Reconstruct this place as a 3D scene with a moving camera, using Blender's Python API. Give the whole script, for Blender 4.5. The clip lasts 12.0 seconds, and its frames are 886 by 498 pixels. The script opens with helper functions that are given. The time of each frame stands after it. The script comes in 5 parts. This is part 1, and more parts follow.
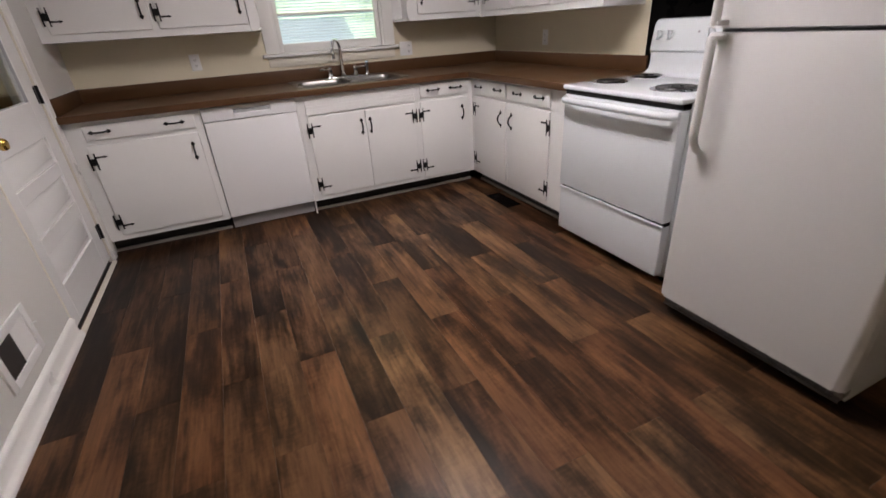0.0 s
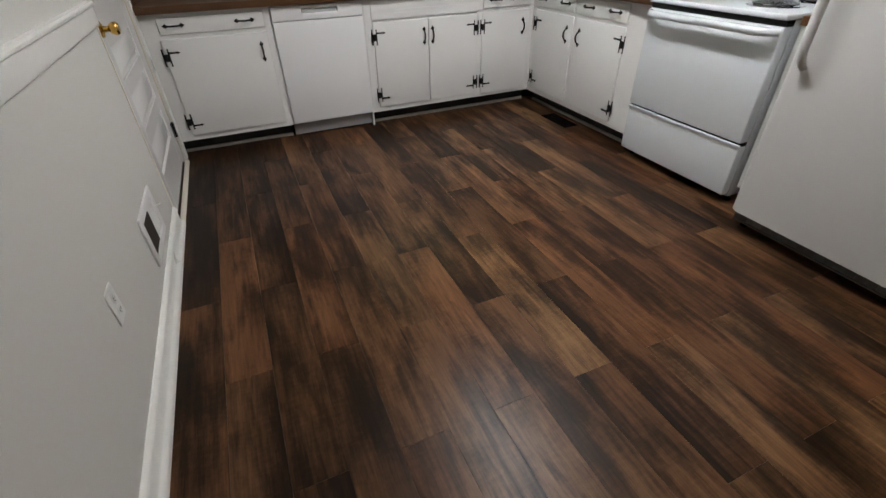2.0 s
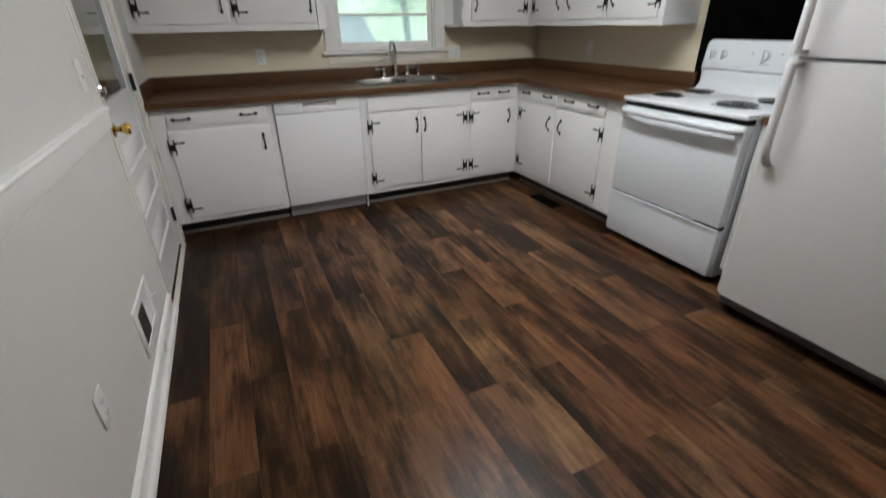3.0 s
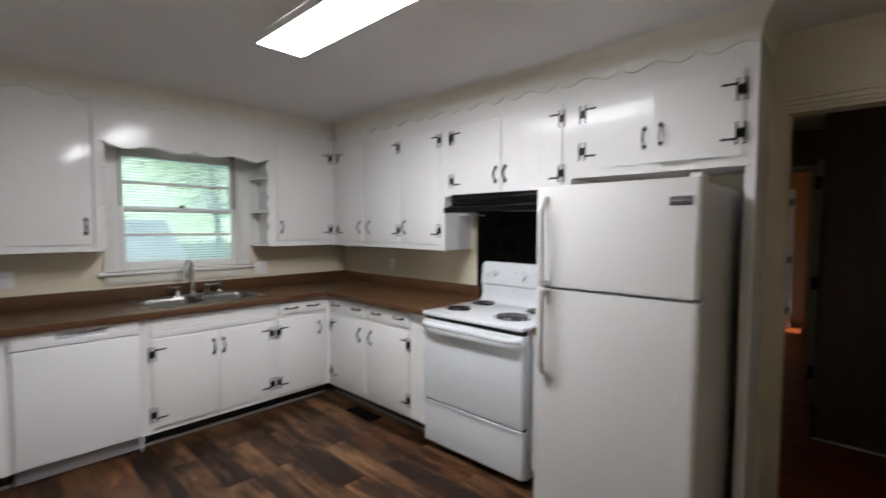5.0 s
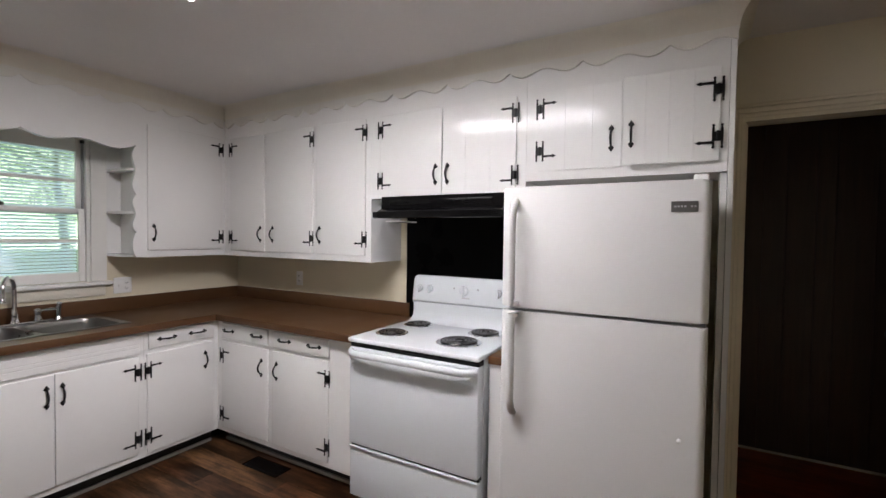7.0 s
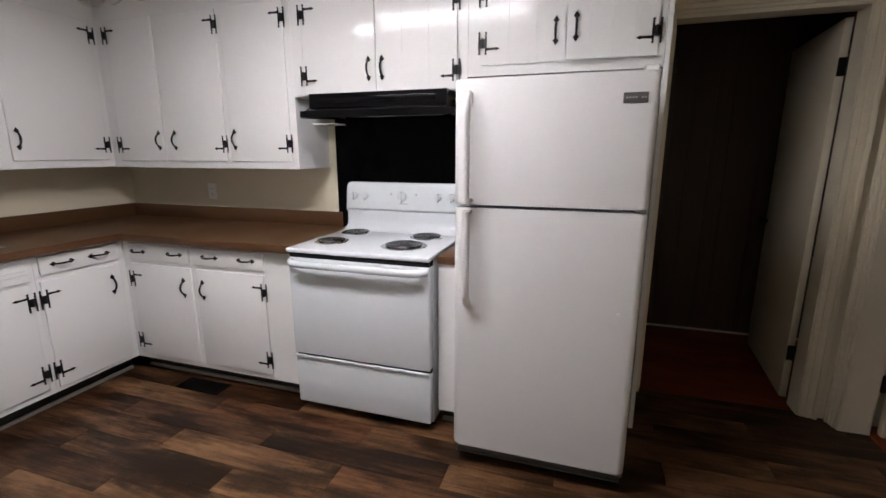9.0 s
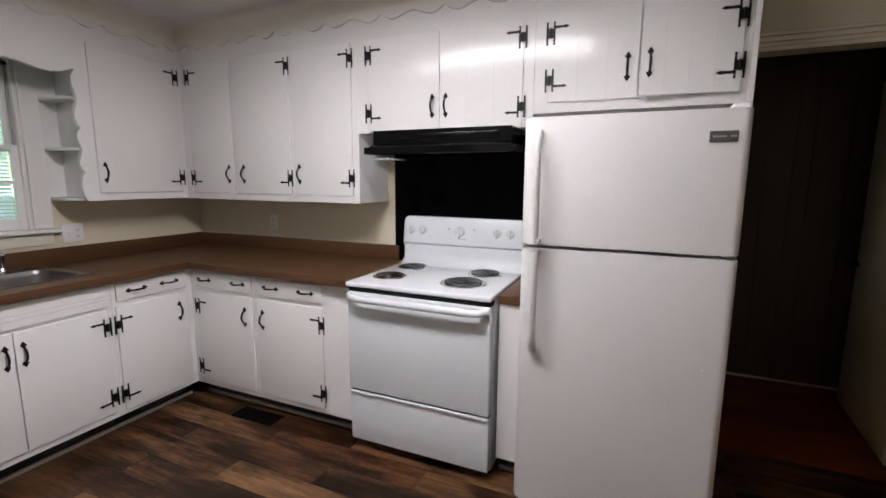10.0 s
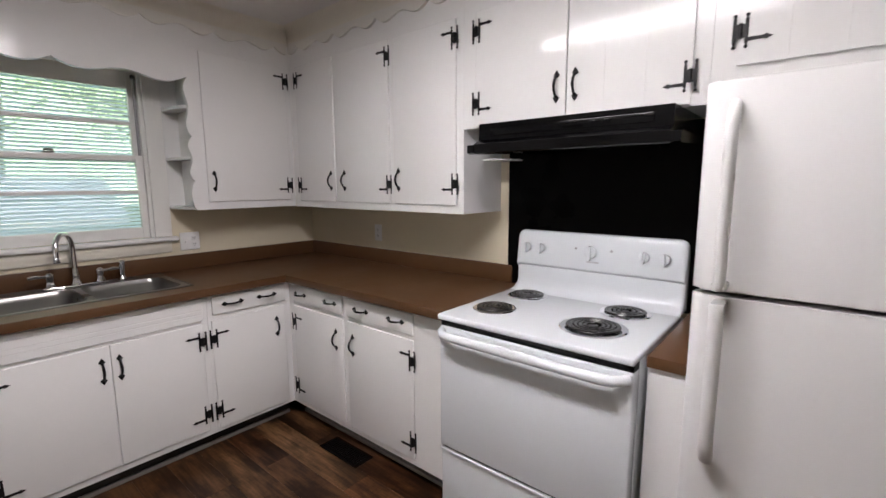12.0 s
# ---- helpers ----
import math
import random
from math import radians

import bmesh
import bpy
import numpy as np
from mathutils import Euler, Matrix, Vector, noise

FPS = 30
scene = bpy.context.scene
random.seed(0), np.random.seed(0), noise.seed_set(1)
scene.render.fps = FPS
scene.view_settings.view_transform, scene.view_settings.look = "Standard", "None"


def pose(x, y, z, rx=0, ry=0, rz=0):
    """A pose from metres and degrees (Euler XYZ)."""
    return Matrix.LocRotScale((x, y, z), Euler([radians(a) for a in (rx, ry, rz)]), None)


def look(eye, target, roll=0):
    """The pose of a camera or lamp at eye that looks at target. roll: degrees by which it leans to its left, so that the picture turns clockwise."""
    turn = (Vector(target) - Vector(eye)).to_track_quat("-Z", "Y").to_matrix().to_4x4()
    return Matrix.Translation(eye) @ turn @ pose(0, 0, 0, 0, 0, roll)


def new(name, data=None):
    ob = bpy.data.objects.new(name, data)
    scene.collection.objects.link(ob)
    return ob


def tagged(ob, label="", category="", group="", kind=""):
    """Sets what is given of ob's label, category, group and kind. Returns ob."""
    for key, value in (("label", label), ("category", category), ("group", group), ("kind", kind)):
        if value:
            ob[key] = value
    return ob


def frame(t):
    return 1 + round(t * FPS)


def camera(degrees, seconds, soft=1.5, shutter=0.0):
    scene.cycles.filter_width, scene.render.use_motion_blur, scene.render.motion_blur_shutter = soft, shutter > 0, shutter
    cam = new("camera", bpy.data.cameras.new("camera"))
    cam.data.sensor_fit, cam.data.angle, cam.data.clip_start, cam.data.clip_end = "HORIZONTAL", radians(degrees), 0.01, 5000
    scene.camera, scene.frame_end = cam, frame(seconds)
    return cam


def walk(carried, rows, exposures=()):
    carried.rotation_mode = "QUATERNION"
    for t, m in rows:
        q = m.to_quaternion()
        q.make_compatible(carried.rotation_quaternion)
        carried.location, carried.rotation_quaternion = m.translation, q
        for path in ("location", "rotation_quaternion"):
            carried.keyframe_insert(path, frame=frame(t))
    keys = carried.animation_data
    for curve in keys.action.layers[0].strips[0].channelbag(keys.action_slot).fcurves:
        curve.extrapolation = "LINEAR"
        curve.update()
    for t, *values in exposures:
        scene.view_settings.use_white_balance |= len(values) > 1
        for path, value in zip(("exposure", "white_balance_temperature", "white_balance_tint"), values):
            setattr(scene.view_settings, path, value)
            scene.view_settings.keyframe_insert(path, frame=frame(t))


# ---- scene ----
cam = camera(89.7, 12.0, shutter=0.35)
PATH = [
    (0, (0.193, 0.372, 1.26), (0.899, 2.013, 0.361), -3.9),
    (0.5, (-0.048, 0.391, 1.238), (0.703, 1.926, 0.199), -3.9),
    (1, (-0.211, 0.397, 1.212), (0.572, 1.831, 0.06), -1.6),
    (1.5, (-0.261, 0.384, 1.208), (0.405, 1.857, 0.031), -1.0),
    (2, (-0.272, 0.379, 1.225), (0.368, 1.881, 0.07), -1.3),
    (2.5, (-0.268, 0.38, 1.257), (0.412, 1.924, 0.183), -1.1),
    (3, (-0.266, 0.391, 1.323), (0.473, 2.016, 0.421), -1.0),
    (3.2, (-0.272, 0.397, 1.367), (0.5, 2.082, 0.617), -1.0),
    (4.8, (-0.199, 0.418, 1.464), (1.086, 1.941, 1.301), 0.2),
    (5, (-0.14, 0.4, 1.471), (1.322, 1.761, 1.372), 0.2),
    (5.5, (-0.108, 0.39, 1.505), (1.535, 1.531, 1.509), 1.3),
    (6, (-0.064, 0.502, 1.469), (1.567, 1.659, 1.402), 1.2),
    (6.5, (0.061, 0.689, 1.464), (1.767, 1.733, 1.423), 0.3),
    (6.7, (0.08, 0.772, 1.466), (1.796, 1.797, 1.409), 0.5),
    (8.3, (0.023, 1.035, 1.447), (1.933, 1.62, 1.34), 0.1),
    (8.5, (0.007, 1.027, 1.434), (1.91, 1.591, 1.194), -0.2),
    (9, (0.037, 1.051, 1.395), (1.899, 1.645, 0.969), 0.0),
    (9.5, (0.029, 1.11, 1.414), (1.854, 1.822, 1.013), -0.0),
    (10, (0.061, 1.155, 1.429), (1.878, 1.935, 1.128), 0.4),
    (10.5, (0.231, 1.17, 1.438), (1.96, 2.151, 1.216), 0.0),
    (11, (0.374, 1.193, 1.453), (1.954, 2.396, 1.211), -0.9),
    (11.5, (0.455, 1.243, 1.442), (2.017, 2.468, 1.198), -1.0),
    (12, (0.571, 1.34, 1.439), (2.089, 2.61, 1.153), -0.3),
]
walk(cam, [(t, look(eye, target, roll)) for t, eye, target, roll in PATH], [(0, 0.3, 6650, 21), (0.5, 0.22, 6600, 18), (1, -0.12, 6500, 16), (1.5, 0.18, 6450, 13), (2.5, 0.2, 6250, 10), (5.5, 0.3, 6180, 14.5), (6.5, 0.3, 6380, 17), (9, 0.27, 6350, 18), (12, 0.25, 6450, 19)])


# ---- world, light, exposure ----
world = bpy.data.worlds.new("sky")
scene.world = world
world.use_nodes = True
wn = world.node_tree.nodes
sky = wn.new("ShaderNodeTexSky")
sky.sky_type = "NISHITA"
sky.sun_disc = False
sky.sun_elevation, sky.sun_rotation = radians(52), radians(150)
wn["Background"].inputs["Strength"].default_value = 0.15
world.node_tree.links.new(sky.outputs["Color"], wn["Background"].inputs["Color"])
sun = new("sun", bpy.data.lights.new("sun", "SUN"))
sun.data.energy, sun.data.angle, sun.data.color = 5.0, radians(0.5), (1.0, 0.95, 0.86)
sun.matrix_world = look((0, 0, 20), (-0.31, 0.53, 20 - 0.79))
TUBE = 44.7        # glow of the ceiling fixture's diffuser


# ---- materials ----
def nodes_of(m):
    m.use_nodes = True
    return m.node_tree.nodes, m.node_tree.links, m.node_tree.nodes["Principled BSDF"]


def where(N, L, scale=(1, 1, 1), spread=0.0):
    """World position, stretched; spread shifts it object by object."""
    g = N.new("ShaderNodeNewGeometry")
    mp = N.new("ShaderNodeMapping")
    mp.inputs["Scale"].default_value = scale
    L.new(g.outputs["Position"], mp.inputs["Vector"])
    if spread:
        oi = N.new("ShaderNodeObjectInfo")
        mul = N.new("ShaderNodeVectorMath")
        mul.operation = "MULTIPLY"
        mul.inputs[1].default_value = (spread, spread * 1.7, spread * 0.6)
        cx = N.new("ShaderNodeCombineXYZ")
        for k in range(3):
            L.new(oi.outputs["Random"], cx.inputs[k])
        L.new(cx.outputs[0], mul.inputs[0])
        L.new(mul.outputs[0], mp.inputs["Location"])
    return mp.outputs[0]


def noise_tex(N, L, vec, scale, detail=4.0, rough=0.55, bend=0.0):
    n = N.new("ShaderNodeTexNoise")
    n.inputs["Scale"].default_value, n.inputs["Detail"].default_value, n.inputs["Roughness"].default_value = scale, detail, rough
    n.inputs["Distortion"].default_value = bend
    L.new(vec, n.inputs["Vector"])
    return n.outputs["Fac"]


def ramp(N, L, fac, stops):
    r = N.new("ShaderNodeValToRGB")
    while len(r.color_ramp.elements) < len(stops):
        r.color_ramp.elements.new(0.5)
    for e, (p, c) in zip(r.color_ramp.elements, stops):
        e.position, e.color = p, (*c, 1)
    L.new(fac, r.inputs["Fac"])
    return r.outputs["Color"]


def mix(N, L, fac, a, b, mode="MIX"):
    m = N.new("ShaderNodeMix")
    m.data_type, m.blend_type = "RGBA", mode
    for sock, v in ((m.inputs[0], fac), (m.inputs[6], a), (m.inputs[7], b)):
        if isinstance(v, (int, float)):
            sock.default_value = v
        elif isinstance(v, tuple):
            sock.default_value = (*v, 1)
        else:
            L.new(v, sock)
    return m.outputs[2]


def bump(N, L, b, height, strength, dist=0.002):
    n = N.new("ShaderNodeBump")
    n.inputs["Strength"].default_value, n.inputs["Distance"].default_value = strength, dist
    L.new(height, n.inputs["Height"])
    L.new(n.outputs[0], b.inputs["Normal"])


def level(N, L, fac, lo, hi):
    m = N.new("ShaderNodeMapRange")
    m.inputs["From Min"].default_value, m.inputs["From Max"].default_value = 0.3, 0.7
    m.inputs["To Min"].default_value, m.inputs["To Max"].default_value = lo, hi
    L.new(fac, m.inputs["Value"])
    return m.outputs[0]


def surface(name, col, rough, var=0.06, grain=90.0, big=2.5, rel=0.08, metal=0.0, coat=0.0, stretch=(1, 1, 1), spec=0.5):
    """A painted or moulded surface: tone wanders at two scales, gloss wanders too, fine relief."""
    m = bpy.data.materials.new(name)
    N, L, b = nodes_of(m)
    v = where(N, L, stretch)
    wide, fine = noise_tex(N, L, v, big), noise_tex(N, L, v, grain)
    lo = tuple(max(0.0, c * (1 - var)) for c in col)
    hi = tuple(min(1.0, c * (1 + var * 0.6)) for c in col)
    c1 = mix(N, L, level(N, L, wide, 0, 1), lo, hi)
    c2 = mix(N, L, level(N, L, fine, 0, var * 1.5), c1, tuple(c * 0.75 for c in col))
    L.new(c2, b.inputs["Base Color"])
    L.new(level(N, L, wide, rough * 0.85, min(1, rough * 1.2)), b.inputs["Roughness"])
    b.inputs["Metallic"].default_value = metal
    b.inputs["Coat Weight"].default_value = coat
    b.inputs["Specular IOR Level"].default_value = spec
    if rel:
        bump(N, L, b, fine, rel)
    return m


def plank_wood(name, dark, mid, light, rough, smoke=0.8, tint=0.6):
    """Printed wood plank: fine grain, knots and smoky streaks drawn out along y.
    The object's colour sets each plank's own tone (red), smokiness (green) and redness (blue)."""
    m = bpy.data.materials.new(name)
    N, L, b = nodes_of(m)

    def math_node(op, x, y):
        n = N.new("ShaderNodeMath")
        n.operation = op
        for sock, v in zip(n.inputs, (x, y)):
            if isinstance(v, (int, float)):
                sock.default_value = v
            else:
                L.new(v, sock)
        return n.outputs[0]

    oi = N.new("ShaderNodeObjectInfo")
    own = N.new("ShaderNodeSeparateColor")
    L.new(oi.outputs["Color"], own.inputs[0])
    tone, smoky, red = own.outputs[0], own.outputs[1], own.outputs[2]
    broad = noise_tex(N, L, where(N, L, (1, 0.22, 1), 37.0), 9.0, 7.0, 0.62, 0.3)
    grain = noise_tex(N, L, where(N, L, (1, 0.065, 1), 29.0), 50.0, 7.0, 0.68, 0.25)
    fibre = noise_tex(N, L, where(N, L, (1, 0.035, 1), 11.0), 210.0, 3.0, 0.7)
    cloud = noise_tex(N, L, where(N, L, (1, 0.27, 1), 23.0), 8.0, 8.0, 0.58, 0.35)
    patch = noise_tex(N, L, where(N, L, (1, 0.45, 1), 17.0), 3.0, 2.0, 0.5)
    saw = noise_tex(N, L, where(N, L, (0.35, 1, 1), 5.0), 75.0, 4.0, 0.7)
    # ground tone of the plank
    g = math_node("ADD", math_node("MULTIPLY", level(N, L, broad, -0.20, 0.20), 1.0), math_node("ADD", math_node("MULTIPLY", tone, 0.68), 0.16))
    base = ramp(N, L, g, [(0.08, dark), (0.50, mid), (0.95, light)])
    warm = ramp(N, L, red, [(0.0, (0.95, 1.02, 1.04)), (0.5, (1, 1, 1)), (1.0, (1.10, 0.90, 0.84))])
    c = mix(N, L, tint, base, warm, "MULTIPLY")
    c = mix(N, L, 0.62, c, ramp(N, L, grain, [(0.30, (0.42, 0.40, 0.40)), (0.47, (0.90, 0.89, 0.88)), (0.58, (1.06, 1.05, 1.04)), (0.72, (1.36, 1.33, 1.28))]), "MULTIPLY")
    # smoke: clouds whose rims run out in streaks along the grain
    k = math_node("ADD", cloud, level(N, L, grain, -0.07, 0.07))
    k = math_node("ADD", k, level(N, L, patch, -0.12, 0.12))
    k = math_node("ADD", k, level(N, L, saw, -0.035, 0.035))
    k = math_node("ADD", k, math_node("MULTIPLY", math_node("SUBTRACT", 0.44, smoky), 0.20))
    stain = ramp(N, L, k, [(0.33, (0.085, 0.080, 0.082)), (0.42, (0.24, 0.225, 0.22)), (0.52, (0.62, 0.595, 0.58)), (0.63, (1, 1, 1))])
    c = mix(N, L, smoke, c, stain, "MULTIPLY")
    c = mix(N, L, 0.48, c, ramp(N, L, fibre, [(0.30, (0.55, 0.53, 0.53)), (0.52, (1, 1, 1)), (0.75, (1.25, 1.2, 1.15))]), "MULTIPLY")
    # small knots
    vor = N.new("ShaderNodeTexVoronoi")
    vor.inputs["Scale"].default_value = 3.1
    L.new(where(N, L, (1, 0.55, 1), 13.0), vor.inputs["Vector"])
    c = mix(N, L, 0.85 * smoke, c, ramp(N, L, vor.outputs["Distance"], [(0.012, (0.22, 0.18, 0.16)), (0.040, (0.75, 0.72, 0.70)), (0.075, (1, 1, 1))]), "MULTIPLY")
    L.new(c, b.inputs["Base Color"])
    L.new(level(N, L, grain, rough * 1.2, rough * 0.86), b.inputs["Roughness"])
    b.inputs["Specular IOR Level"].default_value = 0.18
    bump(N, L, b, grain, 0.16, 0.0012)
    return m


def glow(name, col, strength):
    m = bpy.data.materials.new(name)
    N, L, b = nodes_of(m)
    b.inputs["Base Color"].default_value = (*col, 1)
    b.inputs["Emission Color"].default_value, b.inputs["Emission Strength"].default_value = (*col, 1), strength
    return m


def glass(name):
    m = bpy.data.materials.new(name)
    N, L, b = nodes_of(m)
    b.inputs["Transmission Weight"].default_value, b.inputs["Roughness"].default_value, b.inputs["IOR"].default_value = 1.0, 0.045, 1.45
    b.inputs["Base Color"].default_value = (0.95, 0.98, 0.97, 1)
    return m


def leaf_mat(name, a, c, through_light=0.5):
    m = bpy.data.materials.new(name)
    N, L, b = nodes_of(m)
    g = N.new("ShaderNodeNewGeometry")
    col = ramp(N, L, g.outputs["Random Per Island"], [(0.0, a), (1.0, c)])
    L.new(col, b.inputs["Base Color"])
    b.inputs["Roughness"].default_value = 0.55
    b.inputs["Transmission Weight"].default_value = 0.0
    b.inputs["Subsurface Weight"].default_value = 0.0
    tr = N.new("ShaderNodeBsdfTranslucent")
    L.new(col, tr.inputs["Color"])
    mx = N.new("ShaderNodeMixShader")
    mx.inputs[0].default_value = through_light
    L.new(b.outputs[0], mx.inputs[1])
    L.new(tr.outputs[0], mx.inputs[2])
    L.new(mx.outputs[0], N["Material Output"].inputs["Surface"])
    return m


def counter_mat():
    m = bpy.data.materials.new("brown_laminate")
    N, L, b = nodes_of(m)
    v = where(N, L)
    a = noise_tex(N, L, v, 3.0, 5)
    f = noise_tex(N, L, v, 160.0, 3, 0.7)
    c = ramp(N, L, a, [(0.3, (0.084, 0.0405, 0.0180)), (0.7, (0.114, 0.0565, 0.0260))])
    c = mix(N, L, level(N, L, f, 0.0, 0.35), c, (0.066, 0.034, 0.018))
    L.new(c, b.inputs["Base Color"])
    L.new(level(N, L, a, 0.32, 0.42), b.inputs["Roughness"])
    b.inputs["Specular IOR Level"].default_value = 0.27
    bump(N, L, b, f, 0.06, 0.0006)
    return m


def panel_mat():
    m = bpy.data.materials.new("dark_panelling")
    N, L, b = nodes_of(m)
    g = noise_tex(N, L, where(N, L, (1, 1, 0.05)), 45.0, 6, 0.65)
    w = noise_tex(N, L, where(N, L), 1.5, 3)
    c = ramp(N, L, g, [(0.3, (0.050, 0.025, 0.010)), (0.7, (0.080, 0.041, 0.018))])
    c = mix(N, L, level(N, L, w, 0, 0.4), c, (0.050, 0.030, 0.015))
    L.new(c, b.inputs["Base Color"])
    b.inputs["Roughness"].default_value = 0.5
    bump(N, L, b, g, 0.12, 0.001)
    return m


WHITE = surface("white_gloss_paint", (0.79, 0.785, 0.775), 0.14, 0.03, 60, 1.6, 0.07, spec=0.26)
TRIMW = surface("white_trim_paint", (0.83, 0.82, 0.795), 0.30, 0.04, 70, 2.0, 0.05)
CREAM = surface("cream_wall_paint", (0.70, 0.635, 0.485), 0.55, 0.05, 220, 1.3, 0.14)
CREAMT = surface("cream_trim_paint", (0.74, 0.70, 0.61), 0.38, 0.05, 80, 2.0, 0.06)
AGED = surface("aged_cream_enamel", (0.76, 0.69, 0.53), 0.34, 0.06, 60, 2.5, 0.06)
DWHITE = surface("dishwasher_white", (0.80, 0.80, 0.81), 0.38, 0.01, 200, 0.8, 0.0, spec=0.3)
OFFW = surface("off_white_wall_paint", (0.652, 0.640, 0.610), 0.50, 0.035, 240, 1.1, 0.12)
CEIL = surface("ceiling_paint", (0.72, 0.70, 0.68), 0.75, 0.05, 120, 1.2, 0.22)
ENAMEL = surface("white_enamel", (0.665, 0.695, 0.72), 0.16, 0.015, 40, 3.0, 0.0)
FRIDGE = surface("textured_white_steel", (0.63, 0.625, 0.62), 0.36, 0.02, 420, 2.0, 0.10, spec=0.35)
HANDLE = surface("white_moulded_handle", (0.62, 0.615, 0.61), 0.30, 0.02, 120, 4.0, 0.02)
PLAST = surface("white_plastic", (0.80, 0.80, 0.79), 0.36, 0.02, 120, 4.0, 0.02)
GREYP = surface("grey_plastic", (0.36, 0.36, 0.37), 0.4, 0.05, 120, 4.0, 0.04)
IRON = surface("black_wrought_iron", (0.006, 0.0055, 0.006), 0.36, 0.2, 180, 6.0, 0.25, spec=0.22)
BLACK = surface("black_enamel", (0.003, 0.003, 0.0034), 0.14, 0.2, 90, 4.0, 0.03, spec=0.26)
MATTE = surface("black_splash_panel", (0.003, 0.003, 0.0032), 0.30, 0.2, 90, 4.0, 0.03, spec=0.05)
DARK = surface("near_black_matt", (0.02, 0.018, 0.017), 0.7, 0.2, 60, 4.0, 0.1)
STEEL = surface("brushed_steel", (0.27, 0.262, 0.25), 0.30, 0.06, 300, 3.0, 0.05, metal=1.0, stretch=(0.15, 1, 1))
CHROME = surface("chrome", (0.78, 0.78, 0.80), 0.07, 0.02, 60, 3.0, 0.0, metal=1.0)
BRASS = surface("aged_brass", (0.62, 0.40, 0.10), 0.22, 0.1, 60, 9.0, 0.02, metal=1.0)
COIL = surface("dark_coil", (0.010, 0.0095, 0.0095), 0.22, 0.2, 60, 9.0, 0.05, spec=0.4)
LAMI = counter_mat()
PANEL = panel_mat()
SHOE = surface("grey_shoe_moulding", (0.27, 0.255, 0.23), 0.5, 0.12, 50, 6.0, 0.1)
FRIEZE = surface("cream_white_frieze_paint", (0.77, 0.75, 0.70), 0.20, 0.04, 60, 1.8, 0.05, spec=0.34)
GAP = surface("dark_joint", (0.030, 0.018, 0.012), 0.8, 0.1, 50, 5.0, 0.0)
VENTB = surface("brown_vent_metal", (0.007, 0.0055, 0.005), 0.7, 0.15, 90, 6.0, 0.05, spec=0.04)
BADGE = surface("pewter_badge", (0.13, 0.125, 0.12), 0.35, 0.1, 90, 6.0, 0.03, metal=0.6)
MARK = surface("pale_mark", (0.45, 0.45, 0.46), 0.4, 0.03, 90, 6.0, 0.0)
SLAT = leaf_mat("white_blind_slat", (0.80, 0.88, 0.97), (0.84, 0.91, 0.98), 0.70)
TAN = surface("tan_wall_paint", (0.50, 0.42, 0.24), 0.6, 0.06, 150, 1.5, 0.1)
BROWN = surface("brown_wainscot", (0.20, 0.12, 0.05), 0.5, 0.15, 40, 2.0, 0.1, stretch=(1, 1, 0.1))
BRICKP = surface("terracotta_wall_paint", (0.42, 0.20, 0.10), 0.6, 0.08, 150, 1.5, 0.1)
FLOORM = plank_wood("vinyl_plank", (0.056, 0.0260, 0.0125), (0.134, 0.0655, 0.0310), (0.262, 0.144, 0.068), 0.32, 0.94)
HALLF = plank_wood("red_oak_strip", (0.14, 0.026, 0.008), (0.30, 0.066, 0.018), (0.44, 0.12, 0.04), 0.32, 0.25, 0.2)
GLASS = glass("window_glass")
TUBEM = glow("fixture_diffuser", (1.0, 0.985, 0.96), TUBE)
GRASS = surface("lawn", (0.07, 0.12, 0.03), 0.9, 0.4, 30, 0.6, 0.4)
BARK = surface("bark", (0.26, 0.23, 0.19), 0.9, 0.3, 25, 3.0, 0.6, stretch=(1, 1, 0.2))
LEAFA = leaf_mat("leaf_light", (0.09, 0.18, 0.035), (0.20, 0.30, 0.08))
SHEDW = surface("pale_siding", (0.80, 0.86, 0.92), 0.6, 0.06, 60, 1.5, 0.1)
GRILLE = surface("dark_grey_grille", (0.085, 0.085, 0.088), 0.45, 0.1, 90, 5.0, 0.04)
SHEDR = surface("grey_shingle", (0.60, 0.65, 0.70), 0.9, 0.2, 40, 3.0, 0.4)


# ---- mesh helpers ----
ROOT = {}


def wall_frame(side, plane):
    """Maps (along the wall, out of the wall, up) to the world."""
    if side == "B":
        return lambda u, d, z: Vector((u, plane - d, z))
    if side == "R":
        return lambda u, d, z: Vector((plane - d, u, z))
    if side == "L":
        return lambda u, d, z: Vector((plane + d, u, z))
    if side == "S":
        return lambda u, d, z: Vector((u, plane + d, z))
    return lambda u, d, z: Vector((u, d, z))


WORLD = wall_frame("W", 0)


def bx(bm, a0, a1, b0, b1, c0, c1, bev=0.0, seg=2):
    """A box, its edges rounded by bev."""
    vs = [bm.verts.new((a, b, c)) for a in (a0, a1) for b in (b0, b1) for c in (c0, c1)]
    fs = [bm.faces.new([vs[i] for i in q]) for q in ((0, 1, 3, 2), (4, 6, 7, 5), (0, 4, 5, 1), (2, 3, 7, 6), (0, 2, 6, 4), (1, 5, 7, 3))]
    if bev:
        es = list({e for f in fs for e in f.edges})
        bmesh.ops.bevel(bm, geom=es, offset=bev, segments=seg, profile=0.5, affect="EDGES")


